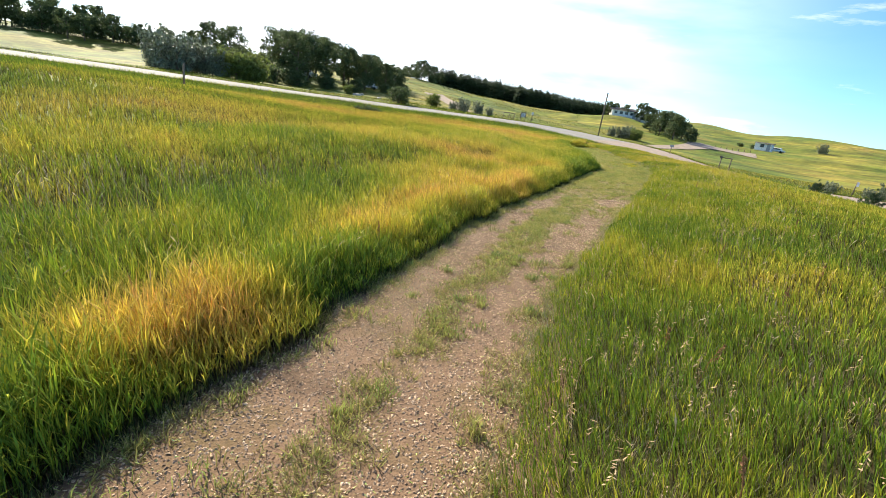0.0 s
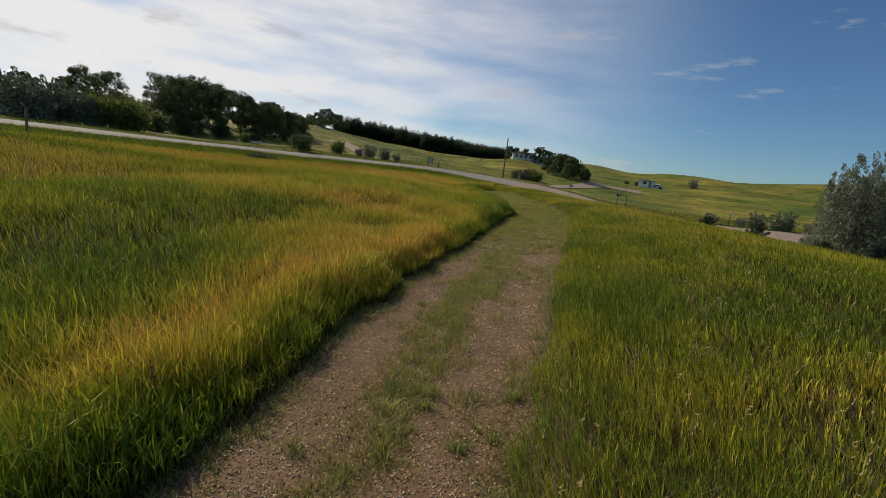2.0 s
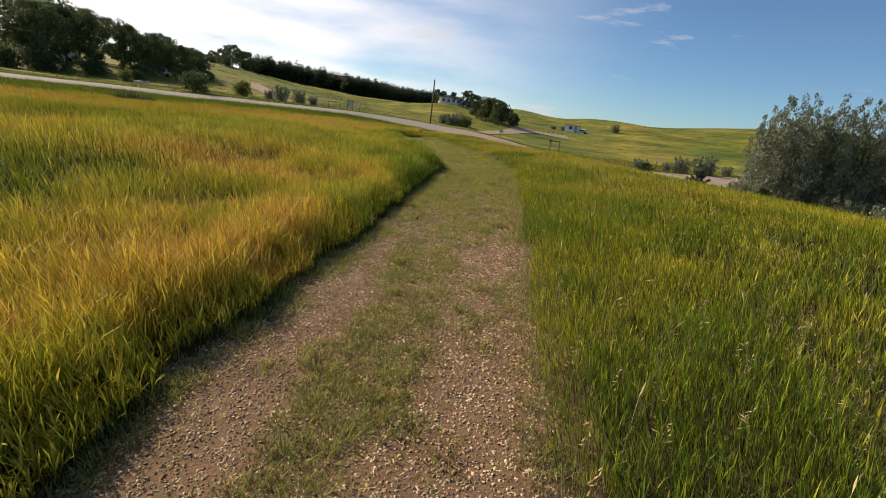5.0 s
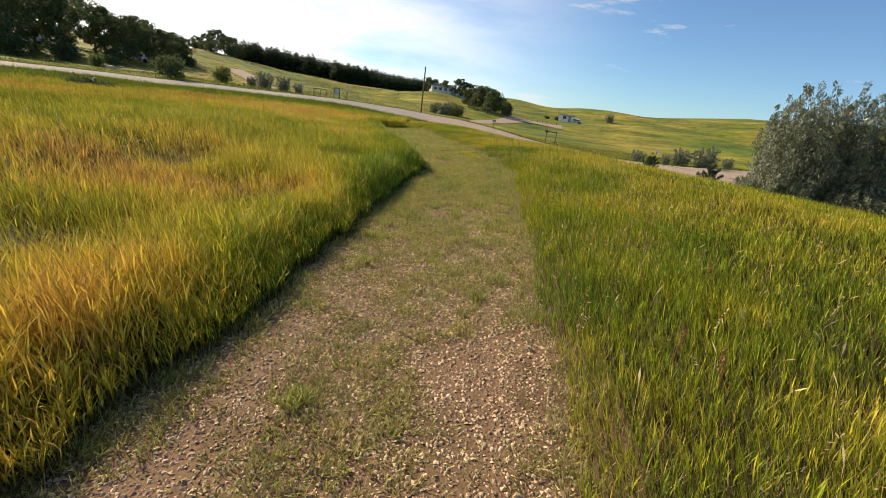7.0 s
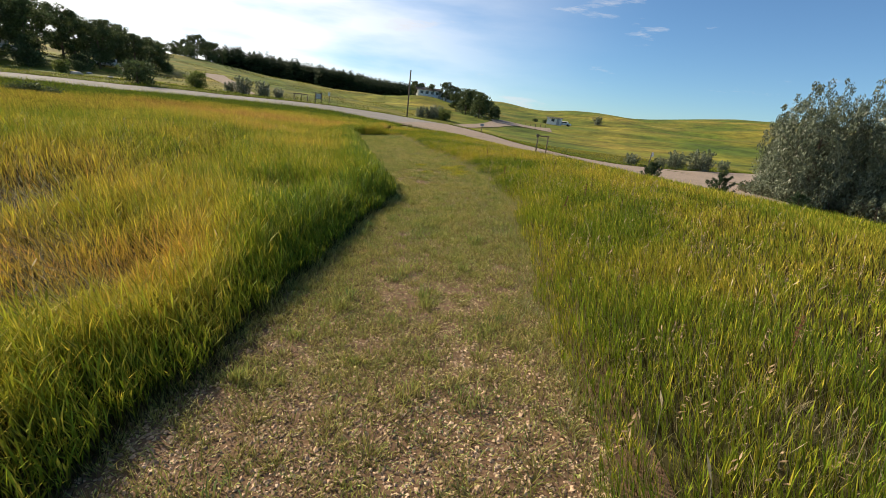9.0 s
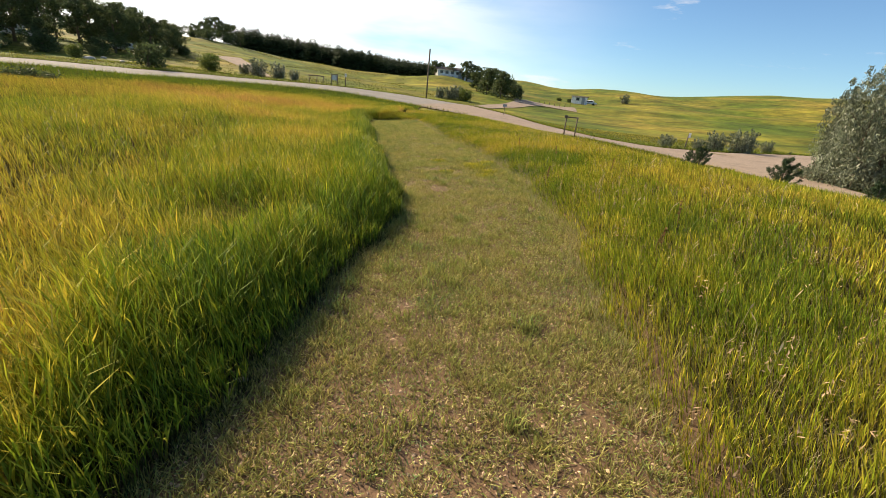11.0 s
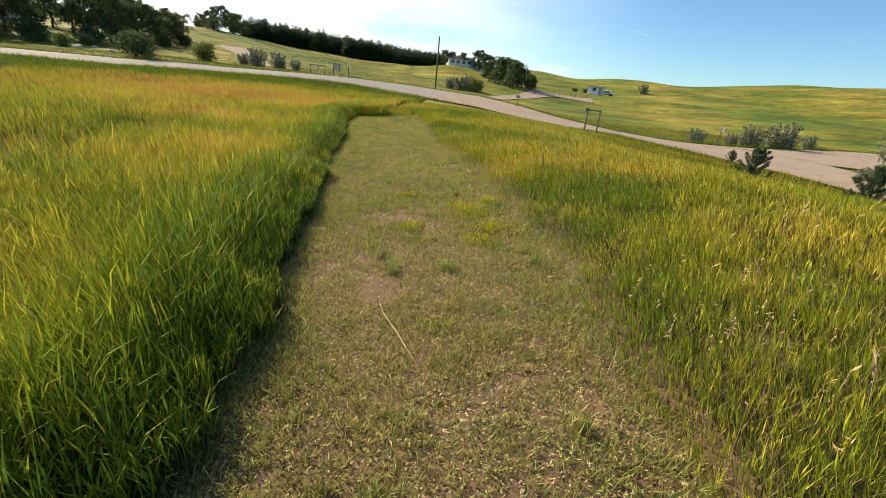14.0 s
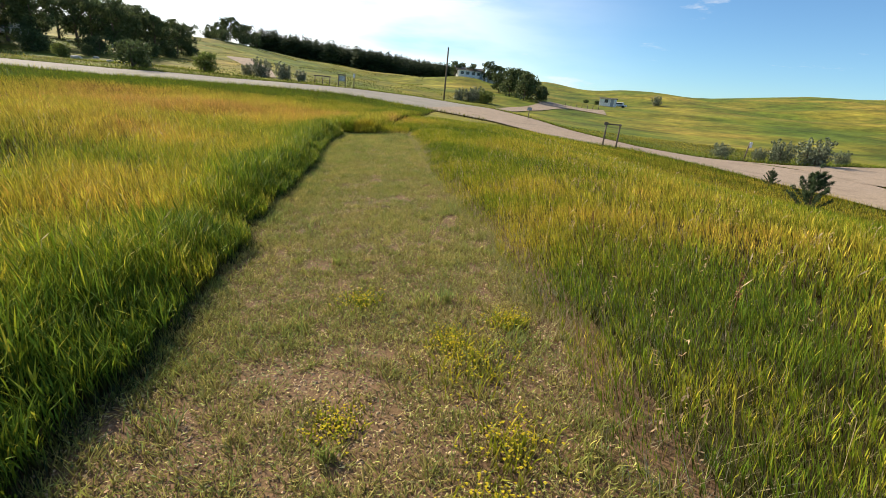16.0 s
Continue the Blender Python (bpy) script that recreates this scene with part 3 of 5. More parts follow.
def tall(name, gap0, gap1, density, width, segs, side, label, x0, x1, y0, y1, tall_h, leafy=0):
    n = int(density * (x1 - x0) * (y1 - y0))
    x, y = scatter(n, x0, x1, y0, y1)
    g = edge_gap(x, y)
    mid = np.interp(y, EDGE_Y, (EDGE_L + EDGE_R) / 2)
    g = np.maximum(g, (y - 22) * 0.7)
    keep = (g > gap0) & (g <= gap1) & ((x < mid) if side < 0 else (x >= mid)) & inside(x, y, FIELD_POLY)
    keep &= patchy(x, y, 0.28, 8.4) + 0.5 * patchy(x, y, 0.9, 9.2) > rng.uniform(-1.4, -0.3, n)
    x, y, g = x[keep], y[keep], g[keep]
    h = tall_h * (0.92 + 0.16 * patchy(x, y, 0.3, 0.2) + 0.12 * patchy(x, y, 0.8, 2.2) + 0.12 * patchy(x, y, 2.7, 1.4)) * (1.18 - 0.55 * rng.uniform(0, 1, len(x)) ** 1.8)
    h = h * (1 + 0.3 * np.exp(-((x + 2.2) / 2) ** 2 - ((y - 4) / 3) ** 2))
    h = h * (0.40 + 0.60 * smooth(g, 0.0, 0.48) if side < 0 else np.clip(np.interp(y, [3, 8], [0.62, 0.38]) + g * 1.6, 0.35, 1))
    for cx, cy, r in LODGED:
        h = h * (1 - (0.5 * np.exp(-((x - cx) / r) ** 2 - ((y - cy) / r) ** 2) if side < 0 else 0))
    h = h * np.where((x > -1.2) & (x < 2.2), np.clip(0.3 + 0.25 * np.maximum(y - 21.6, 0), 0, 1), 1) ** (y > 21.6)
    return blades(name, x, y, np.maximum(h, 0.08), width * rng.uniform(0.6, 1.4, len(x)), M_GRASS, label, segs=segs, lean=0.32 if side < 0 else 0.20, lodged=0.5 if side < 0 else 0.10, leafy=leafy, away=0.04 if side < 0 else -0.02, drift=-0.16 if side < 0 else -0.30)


LG = "tall green meadow grass with yellow and orange patches"
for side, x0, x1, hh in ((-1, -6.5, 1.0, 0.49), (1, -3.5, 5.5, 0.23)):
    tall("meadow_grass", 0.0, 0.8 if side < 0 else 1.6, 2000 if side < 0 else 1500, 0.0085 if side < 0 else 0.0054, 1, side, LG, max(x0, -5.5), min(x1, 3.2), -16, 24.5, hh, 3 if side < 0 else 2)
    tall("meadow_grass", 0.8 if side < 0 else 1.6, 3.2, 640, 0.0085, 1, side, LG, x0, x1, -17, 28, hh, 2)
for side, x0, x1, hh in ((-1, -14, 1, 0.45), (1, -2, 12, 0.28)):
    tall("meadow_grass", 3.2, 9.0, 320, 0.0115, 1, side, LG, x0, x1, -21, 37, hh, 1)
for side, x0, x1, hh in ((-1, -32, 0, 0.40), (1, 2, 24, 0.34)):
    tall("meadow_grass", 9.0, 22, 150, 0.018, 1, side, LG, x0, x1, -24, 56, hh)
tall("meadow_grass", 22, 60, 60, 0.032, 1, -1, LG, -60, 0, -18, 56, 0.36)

# dead leaves along the mown edge's foot; dark colour paints the edge's shade
M_SKIRT = grass_material("shaded_dead_leaves", (0.055, 0.07, 0.018), (0.12, 0.075, 0.035), (0.17, 0.095, 0.045), base=(0.05, 0.035, 0.018), island=0.5, translucent=0.1)
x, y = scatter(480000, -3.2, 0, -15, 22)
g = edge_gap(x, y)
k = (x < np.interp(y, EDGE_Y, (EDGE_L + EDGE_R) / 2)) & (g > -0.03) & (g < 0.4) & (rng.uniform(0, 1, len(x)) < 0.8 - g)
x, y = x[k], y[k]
blades("shaded_dead_leaves", x, y, (0.4 + 0.6 * smooth(edge_gap(x, y), 0, 0.4)) * rng.uniform(0.14, 0.34, len(x)), rng.uniform(0.006, 0.012, len(x)), M_SKIRT, "dead leaves at the tall grass foot, coloured dark as shade", lean=0.5, segs=1)

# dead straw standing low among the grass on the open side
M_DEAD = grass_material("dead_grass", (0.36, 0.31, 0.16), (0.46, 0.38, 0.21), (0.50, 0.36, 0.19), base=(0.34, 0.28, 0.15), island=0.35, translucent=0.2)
x, y = scatter(640000, -3.0, 4.6, -16.5, 22)
g = edge_gap(x, y)
k = (x > np.interp(y, EDGE_Y, (EDGE_L + EDGE_R) / 2)) & (g > -0.12) & (g < 2.4) & (rng.uniform(0, 1, len(x)) < 0.55 + 0.5 * patchy(x, y, 0.5, 2.7) - 0.2 * g)
x, y = x[k], y[k]
blades("dead_grass", x, y, rng.uniform(0.05, 0.2, len(x)), rng.uniform(0.004, 0.007, len(x)), M_DEAD, "dry straw-coloured dead grass among the green blades", lean=0.7, segs=1)

# pale stems lying in the hollows
x, y, a = [], [], []
for cx, cy, r in LODGED:
    n = int(700 * r)
    x.append(cx + rng.normal(0, r * 0.5, n))
    y.append(cy + rng.normal(0, r * 0.5, n))
    a.append(math.pi - 0.25 + rng.uniform(-0.4, 0.4) + rng.normal(0, 0.35, n))
x, y, a = np.concatenate(x), np.concatenate(y), np.concatenate(a)
k = edge_gap(x, y) > 0.12
x, y, a = x[k], y[k], a[k]
n = len(x)
reach = rng.uniform(0.2, 0.5, n)
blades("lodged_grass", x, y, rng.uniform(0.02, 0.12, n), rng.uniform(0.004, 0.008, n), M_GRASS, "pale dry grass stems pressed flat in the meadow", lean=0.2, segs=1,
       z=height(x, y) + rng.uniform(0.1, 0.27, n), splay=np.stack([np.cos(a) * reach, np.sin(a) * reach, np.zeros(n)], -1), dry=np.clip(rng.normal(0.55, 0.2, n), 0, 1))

# short trampled grass, pebbles and clippings on the path
def on_path(n):
    x, y = scatter(n, -4, 1.8, -15.5, 22.2)
    g = edge_gap(x, y)
    k = g < 0.05
    return x[k], y[k], g[k]


x, y, g = on_path(950000)
k = rng.uniform(0, 1, len(x)) < np.interp(y, [-2, 1], [0.55, 1.0])
x, y, g = x[k], y[k], g[k]
early = 1 - smooth(y, -6, -1)
wheel = np.exp(-((g + 0.48) / 0.22) ** 2) * early
strip_c = (np.exp(-((g + 0.95) / 0.2) ** 2) + 0.8 * np.exp(-((g - 0.02) / 0.16) ** 2)) * early
cover = smooth(patchy(x, y, 0.14, 0.5) + 0.5 * patchy(x, y, 0.7, 1.2) + np.interp(y, [-16, -6, -1, 2.5, 9, 23], [-0.1, -0.02, 0.12, 0.65, 0.42, 0.6]) - 0.5 * wheel + 0.5 * strip_c, -0.1, 0.5)
k = cover > rng.uniform(0.05, 1, len(x))
x, y, g, cover, strip_c = x[k], y[k], g[k], cover[k], strip_c[k]
blades("mown_grass", x, y, rng.uniform(0.02, 0.05, len(x)) * (0.6 + 0.5 * cover) * (np.clip(1.5 + g * 1.5, 0.9, 1.9) + 0.6 * strip_c), rng.uniform(0.004, 0.008, len(x)), M_MOWN, "short dry mown grass on the gravel path",
       lean=1.0, segs=1, z=height(x, y) + 0.012, dry=np.clip(0.3 - 0.2 * strip_c + 0.35 * patchy(x, y, 0.5, 0.1) + 0.25 * patchy(x, y, 0.12, 0.9), 0, 1))

# cropped tussocks that stand clear of the gravel
x, y, g = on_path(56000)
early = 1 - smooth(y, -6, -1)
want = 0.62 + 0.5 * patchy(x, y, 0.6, 5.5) - 0.6 * np.exp(-((g + 0.48) / 0.22) ** 2) * early + 0.5 * np.exp(-((g + 0.95) / 0.22) ** 2) * early + 0.4 * np.exp(-(g / 0.16) ** 2) * (x < np.interp(y, EDGE_Y, EDGE_L) + 0.6)
k = want > rng.uniform(0.3, 1.1, len(x))
x, y = x[k], y[k]
n, per = len(x), 20
r, hh, hue = rng.uniform(0.02, 0.09, n), rng.uniform(0.035, 0.09, n), np.clip(rng.normal(0.38, 0.22, n), 0, 0.9)
a, q = rng.uniform(0, 2 * math.pi, (n, per)), np.sqrt(rng.uniform(0, 1, (n, per)))
out = np.stack([np.cos(a) * q, np.sin(a) * q, np.zeros((n, per))], -1)
bx, by = (x[:, None] + out[..., 0] * r[:, None]).ravel(), (y[:, None] + out[..., 1] * r[:, None]).ravel()
bh = (hh[:, None] * rng.uniform(0.5, 1.2, (n, per)) * (1.1 - 0.45 * q)).ravel()
blades("tussock_grass", bx, by, bh, rng.uniform(0.004, 0.0075, n * per), M_MOWN, "small cropped grass tussocks on the gravel path", lean=0.35, segs=1, z=height(bx, by) + 0.011,
       dry=np.clip(np.repeat(hue, per) + rng.normal(0, 0.08, n * per), 0, 1), splay=(out * (hh * 0.9)[:, None, None]).reshape(-1, 3))


def pieces(name, x, y, size, flat, mat, label, category, lift=0.012):
    """Squashed five-cornered lumps, one island each."""
    n = len(x)
    base = np.array([[1, 0, -0.4], [-0.3, 0.9, -0.4], [-0.8, -0.4, -0.4], [0.3, -0.8, -0.4], [0.1, 0.1, 1]])
    T = np.array([[0, 1, 4], [1, 2, 4], [2, 3, 4], [3, 0, 4]])
    a = rng.uniform(0, 2 * math.pi, n)
    s = size[:, None, None] * (base[None] * rng.uniform(0.7, 1.3, (n, 5, 1)))
    s[..., 2] *= flat
    s[..., 2] += s[..., 0] * rng.normal(0, 0.3, (n, 1)) + s[..., 1] * rng.normal(0, 0.3, (n, 1))
    c, d = np.cos(a)[:, None], np.sin(a)[:, None]
    V = np.stack([s[..., 0] * c - s[..., 1] * d, s[..., 0] * d + s[..., 1] * c, s[..., 2]], -1)
    V += np.stack([x, y, height(x, y) + lift], -1)[:, None]
    tris = (np.arange(n) * 5)[:, None, None] + T[None]
    return tagged(new(name, mesh_of(name, V.reshape(-1, 3), tris.reshape(-1, 3), mat)), label, category, kind="stuff")


x, y, g = on_path(480000)
k = rng.uniform(0, 1, len(x)) < np.interp(y, [-16, -13.6, -13, -1, 1, 4, 6, 10, 12, 23], [0.1, 0.2, 1.0, 1.0, 0.45, 0.25, 0.6, 0.4, 0.2, 0.15])
x, y = x[k], y[k]
pieces("gravel", x, y, (0.006 + 0.011 * rng.uniform(0, 1, len(x)) ** 1.8) * np.interp(y, [-8, -4, -0.5, 2], [0.85, 1.1, 1.1, 0.8]), 0.42, M_PEBBLE, "loose pinkish gravel on the path", "gravel", 0.0145)
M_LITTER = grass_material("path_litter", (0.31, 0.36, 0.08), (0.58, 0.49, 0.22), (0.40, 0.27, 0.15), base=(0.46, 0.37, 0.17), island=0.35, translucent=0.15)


def litter(n_try):
    """Dead blades and clippings lying flat."""
    x, y, g = on_path(n_try)
    k = rng.uniform(0, 1, len(x)) < np.interp(y, [-16, -5, 0, 6, 23], [0.3, 0.36, 0.8, 1, 1]) * (0.75 + 0.7 * patchy(x, y, 0.6, 4.2)) * (1 - 0.6 * np.exp(-((g + 0.48) / 0.25) ** 2) * (1 - smooth(y, -5, 0)))
    x, y = x[k], y[k]
    n = len(x)
    a, tilt = rng.uniform(0, 2 * math.pi, n), rng.normal(0, 0.38, n)
    L, w = rng.uniform(0.005, 0.018, n), rng.uniform(0.0015, 0.0035, n)
    d = np.stack([np.cos(a) * np.cos(tilt), np.sin(a) * np.cos(tilt), np.sin(tilt)], -1)
    roll = rng.normal(0, 0.5, n)
    v = np.stack([-np.sin(a) * np.cos(roll), np.cos(a) * np.cos(roll), np.sin(roll)], -1)
    c = np.stack([x, y, height(x, y) + 0.016 + np.abs(np.sin(tilt)) * L + rng.uniform(0, 0.012, n)], -1)
    V = np.stack([c - d * L[:, None] - v * w[:, None], c + d * L[:, None], c - d * L[:, None] * 0.7 + v * w[:, None] * 1.3], 1)
    dry = np.clip(0.24 + 0.5 * patchy(x, y, 0.32, 3.1) + 0.25 * patchy(x, y, 1.3, 5.1) + 0.18 * rng.normal(0, 1, n), 0, 1)
    me = mesh_of("clippings", V.reshape(-1, 3), np.arange(3 * n).reshape(-1, 3), M_LITTER, False, (("tip", np.ones(3 * n)), ("dry", np.repeat(dry, 3))))
    return tagged(new("clippings", me), "dry straw and green clippings lying on the path", "clippings", kind="stuff")


litter(620000)


# ---- trees and shrubs ----
def leaf_cloud(centres, radii, count, size, squash=0.8, droop=0.0, shell=0.55, aspect=1.0):
    """Small leaf quads in clumps, uneven, with gaps between the clumps."""
    centres, radii = np.asarray(centres, float), np.asarray(radii, float)
    p = radii / radii.sum()
    which = rng.choice(len(centres), count, p=p)
    d = rng.normal(size=(count, 3))
    d /= np.linalg.norm(d, axis=1, keepdims=True)
    r = radii[which] * (shell + (1 - shell) * rng.uniform(0, 1, count)) * rng.uniform(0.75, 1.18, count)
    c = centres[which] + d * r[:, None] * np.array([1, 1, squash])
    u = rng.normal(size=(count, 3))
    u[:, 2] += droop
    u /= np.linalg.norm(u, axis=1, keepdims=True)
    v = np.cross(u, rng.normal(size=(count, 3)))
    v /= np.linalg.norm(v, axis=1, keepdims=True)
    s = size * rng.uniform(0.6, 1.4, count)[:, None]
    V = np.stack([c - u * s, c + v * s * 0.5 / aspect, c + u * s, c - v * s * 0.5 / aspect], 1)
    return V.reshape(-1, 3), np.arange(count * 4).reshape(-1, 4)


def limbs(bm, base, top, r0, n, spread, seed, crown_from=0.35):
    """A trunk and limbs; returns the limb ends."""
    rd = random.Random(seed)
    base, top = Vector(base), Vector(top)
    axis_v = top - base
    pts = [base + axis_v * t + Vector((rd.uniform(-1, 1), rd.uniform(-1, 1), 0)) * 0.03 * axis_v.length * t for t in (0, 0.25, 0.5, 0.75, 1)]
    pts[0] = base
    tube(bm, pts, [r0, r0 * 0.8, r0 * 0.6, r0 * 0.4, r0 * 0.15], 8)
    ends = [pts[-1]]
    for i in range(n):
        t = crown_from + (0.95 - crown_from) * (i + rd.random()) / n
        a = 2.4 * i + rd.uniform(-0.5, 0.5)
        s = base + axis_v * t
        reach = spread * (1.15 - 0.7 * abs(t - 0.55)) * rd.uniform(0.6, 1.1)
        e = s + Vector((math.cos(a) * reach, math.sin(a) * reach, axis_v.length * rd.uniform(0.08, 0.26)))
        m = s.lerp(e, 0.5) + Vector((0, 0, -0.04 * reach))
        rr = r0 * (1 - t) * 0.5 + 0.02
        tube(bm, [s, m, e], [rr, rr * 0.7, rr * 0.25], 5)
        ends += [e, m.lerp(e, 0.4)]
    return ends


def broadleaf(name, h, spread, mat, leaves, leaf, seed, label, category="tree", trunks=1, low=0.3, clump=0.3, fill=30, squash=0.8, droop=0.0, aspect=1.0, spires=0):
    """A tree or shrub at the origin: trunk, crown."""
    root = tagged(new(name), label, category)
    bm = bmesh.new()
    ends = []
    rd = random.Random(seed)
    for k in range(trunks):
        a = 2 * math.pi * k / trunks + 0.4
        o = 0.0 if trunks == 1 else spread * 0.45
        ends += limbs(bm, (math.cos(a) * 0.12 * trunks * (trunks > 1), math.sin(a) * 0.12 * trunks * (trunks > 1), -0.15), (math.cos(a) * o, math.sin(a) * o, h * (0.86 if k else 0.93) * rd.uniform(0.85, 1) * (0.8 if spires else 1)),
                      h * 0.022 + 0.02, 9 if trunks == 1 else 6, spread * (0.85 if trunks == 1 else 0.5), seed + k, low)
    part("trunk", bm, M_BARK, root, smooth_faces=True)
    cs, rs = [], []
    for e in ends:
        for _ in range(3):
            q = e + Vector((rd.gauss(0, 1), rd.gauss(0, 1), rd.gauss(0, 0.8))) * spread * clump * 0.5
            q.z = min(max(q.z, h * low * 0.8), h * 0.95)
            cs.append(q)
            rs.append(spread * clump * rd.uniform(0.5, 1.1))
    for _ in range(fill):
        a, t = rd.uniform(0, 6.28), rd.random() ** 0.8
        wide = spread * math.sin(math.pi * (0.12 + 0.80 * t)) ** 0.7
        q = wide * math.sqrt(rd.random())
        cs.append(Vector((math.cos(a) * q, math.sin(a) * q, h * (low * 0.6 + (0.98 - low * 0.6) * t) - spread * clump * 0.3)))
        rs.append(spread * clump * rd.uniform(0.4, 0.9))
    if spires:
        cs, rs = [], []
        for k in range(spires):
            a, q = 2.4 * k, spread * math.sqrt((k + 0.3) / spires)
            high = h * rd.uniform(0.9, 1.16) * (1 - 0.2 * (q / spread) ** 2)
            out = Vector((math.cos(a) * q, math.sin(a) * q, 0))
            for i in range(16):
                t = (i + rd.random()) / 16
                wide = spread * 0.32 * (1 - t) ** 0.55 + 0.06 * spread
                cs.append(out * (0.62 + 0.38 * t) + Vector((rd.gauss(0, 0.55) * wide, rd.gauss(0, 0.55) * wide, high * (0.06 + 0.9 * t))))
                rs.append(wide * rd.uniform(0.35, 0.8) + 0.04)
    V, F = leaf_cloud(cs, rs, leaves, leaf, squash, droop, aspect=aspect)
    crown = new("crown", mesh_of("crown", V, F, mat))
    crown.parent = root
    return root


def place(proto, x, y, s=1.0, turn=0.0, stretch=1.0, label="", group="", first=False, sink=0.0):
    z = ground_z(x, y) - sink
    m = pose(x, y, z, 0, 0, turn)
    if first:
        proto.matrix_world = m @ Matrix.Diagonal((s, s, s * stretch, 1))
        ob = proto
    else:
        keep = proto.scale.copy()
        ob = copy_thing(proto, m)
        ob.scale = (s, s, s * stretch)
    return tagged(ob, label, group=group)


rd = random.Random(5)
cotton = [broadleaf("cottonwood_tree", 10.0, 3.6, M_LEAF, 6500, 0.175, 11 + i, "tall dark green cottonwood tree with a dense crown", low=0.12) for i in range(3)]
first = [True] * 3
for i, (x, y, s) in enumerate([(-60.5, 66, 1.0), (-57.5, 71, .95), (-63, 73, 1.02), (-66, 69, 1.0), (-58, 79, .92), (-55.8, 84, .85), (-61, 86, .9), (-66, 80, 1.0), (-72, 75, 1.1), (-58.5, 93, .78),
                               (-56.5, 98, .7), (-60, 101, .72), (-64, 96, .85), (-70, 90, .95), (-58.8, 107, .62), (-62.5, 110, .62), (-68, 105, .75), (-76, 84, 1.05),
                               (-77, 66, .9), (-84, 68, .95), (-66, 118, .6), (-54.2, 91.5, .78), (-57.2, 103, .72), (-60.8, 113, .62), (-53.5, 80.5, .8), (-63.5, 103, .8), (-68.5, 111, .7), (-70, 98, .9), (-57.6, 88, .9), (-78, 92, 1.0)]):
    k = i % 3
    place(cotton[k], x, y, s * 0.93, rd.uniform(0, 360), rd.uniform(0.9, 1.1), group="grove beside the road", first=first[k])
    first[k] = False

far_tree = broadleaf("hilltop_tree", 7.5, 2.8, M_LEAF, 1500, 0.30, 31, "dark green tree on the grassy hilltop", low=0.25)
for i, (x, y, s) in enumerate([(-74, 160, .95), (-70, 162, .8), (-78, 161, .75), (-67.5, 163.5, .7), (-83, 165, .6), (-75, 168, .9), (2, 160.5, .55), (-3.5, 162, .7), (7, 158, .8), (9.5, 157, .75), (-1.5, 164, .62), (11.5, 155, .6),
                               (-128, 72, .9), (-134, 76, .95), (-140, 70, 1.0), (-122, 82, .8), (-145, 60, 1.1), (-150, 80, .9), (-114, 92, .75), (-106, 98, .6), (-125, 77, .95), (-131, 70, 1.0), (-137, 82, 1.0), (-118, 86, .85), (-143, 74, 1.1), (-148, 68, 1.1), (-110, 94, .7), (-98, 104, .5), (-154, 70, 1.1)]):
    place(far_tree, x, y, s, rd.uniform(0, 360), rd.uniform(0.85, 1.1), group="trees on the hills", first=i == 0)

shady = broadleaf("roadside_tree", 6.2, 2.4, M_LEAF, 2600, 0.22, 41, "green rounded tree beside the gravel track", low=0.12, clump=0.36)
for i, (x, y, s) in enumerate([(14.0, 118.5, 1.0), (11.2, 126, .98), (16.0, 127, .8), (13, 133, .95), (17.5, 131, .7), (20, 130, .55), (9, 133, .8), (19, 124, .6)]):
    place(shady, x, y, s, rd.uniform(0, 360), rd.uniform(0.9, 1.1), group="trees by the parking lot", first=i == 0)

green_bush = broadleaf("green_shrub", 2.6, 1.5, M_LEAF_LIGHT, 2200, 0.14, 51, "bright green leafy shrub at the roadside", "shrub", trunks=3, low=0.05, clump=0.42)
for i, (x, y, s) in enumerate([(-57, 47, 1.5), (-59, 46, 1.6), (-58, 51, 1.7), (-55.5, 49, 1.2), (4.6, 100.5, .95), (-30.9, 64.6, .85), (-46.5, 62, .6)]):
    place(green_bush, x, y, s, rd.uniform(0, 360), group="green roadside shrubs", first=i == 0)
dark_bush = broadleaf("juniper_shrub", 2.4, 1.7, M_LEAF, 2200, 0.14, 61, "dark green dense shrub beside the road", "shrub", trunks=3, low=0.02, clump=0.45)
place(dark_bush, -32.5, 54.2, 1.0, 20, first=True)
for x, y, s in [(-53, 76, 1.0), (-55, 68, 1.1), (-58.5, 63, 1.2), (-62.5, 61.5, 1.3), (-51.5, 86, .9), (-53.5, 94, .9), (-55.5, 105, .8), (-67, 63, 1.3), (-50.2, 71, .6)]:
    place(dark_bush, x, y, s, rd.uniform(0, 360), group="shrubs under the grove")
for x, y, s in [(43, 164, .55), (38.5, 160, .5), (-72, 152, 1.3), (-76, 156, 1.2), (-80, 158, 1.0), (-69, 158, 1.1)]:
    place(dark_bush, x, y, s, rd.uniform(0, 360))
for i in range(16):                              # scrub along the far pond's shore
    place(dark_bush, -152 + 3.7 * i + rd.uniform(-1.5, 1.5), 62 + 2.4 * i + rd.uniform(-3, 3), rd.uniform(1.3, 2.0), rd.uniform(0, 360), group="scrub along the pond")
silver_bush = broadleaf("silver_shrub", 2.5, 1.4, M_SILVER, 2600, 0.10, 71, "silvery grey-green willow shrub", "shrub", trunks=4, low=0.05, clump=0.24, fill=0, squash=1.3, droop=1.0, spires=11)
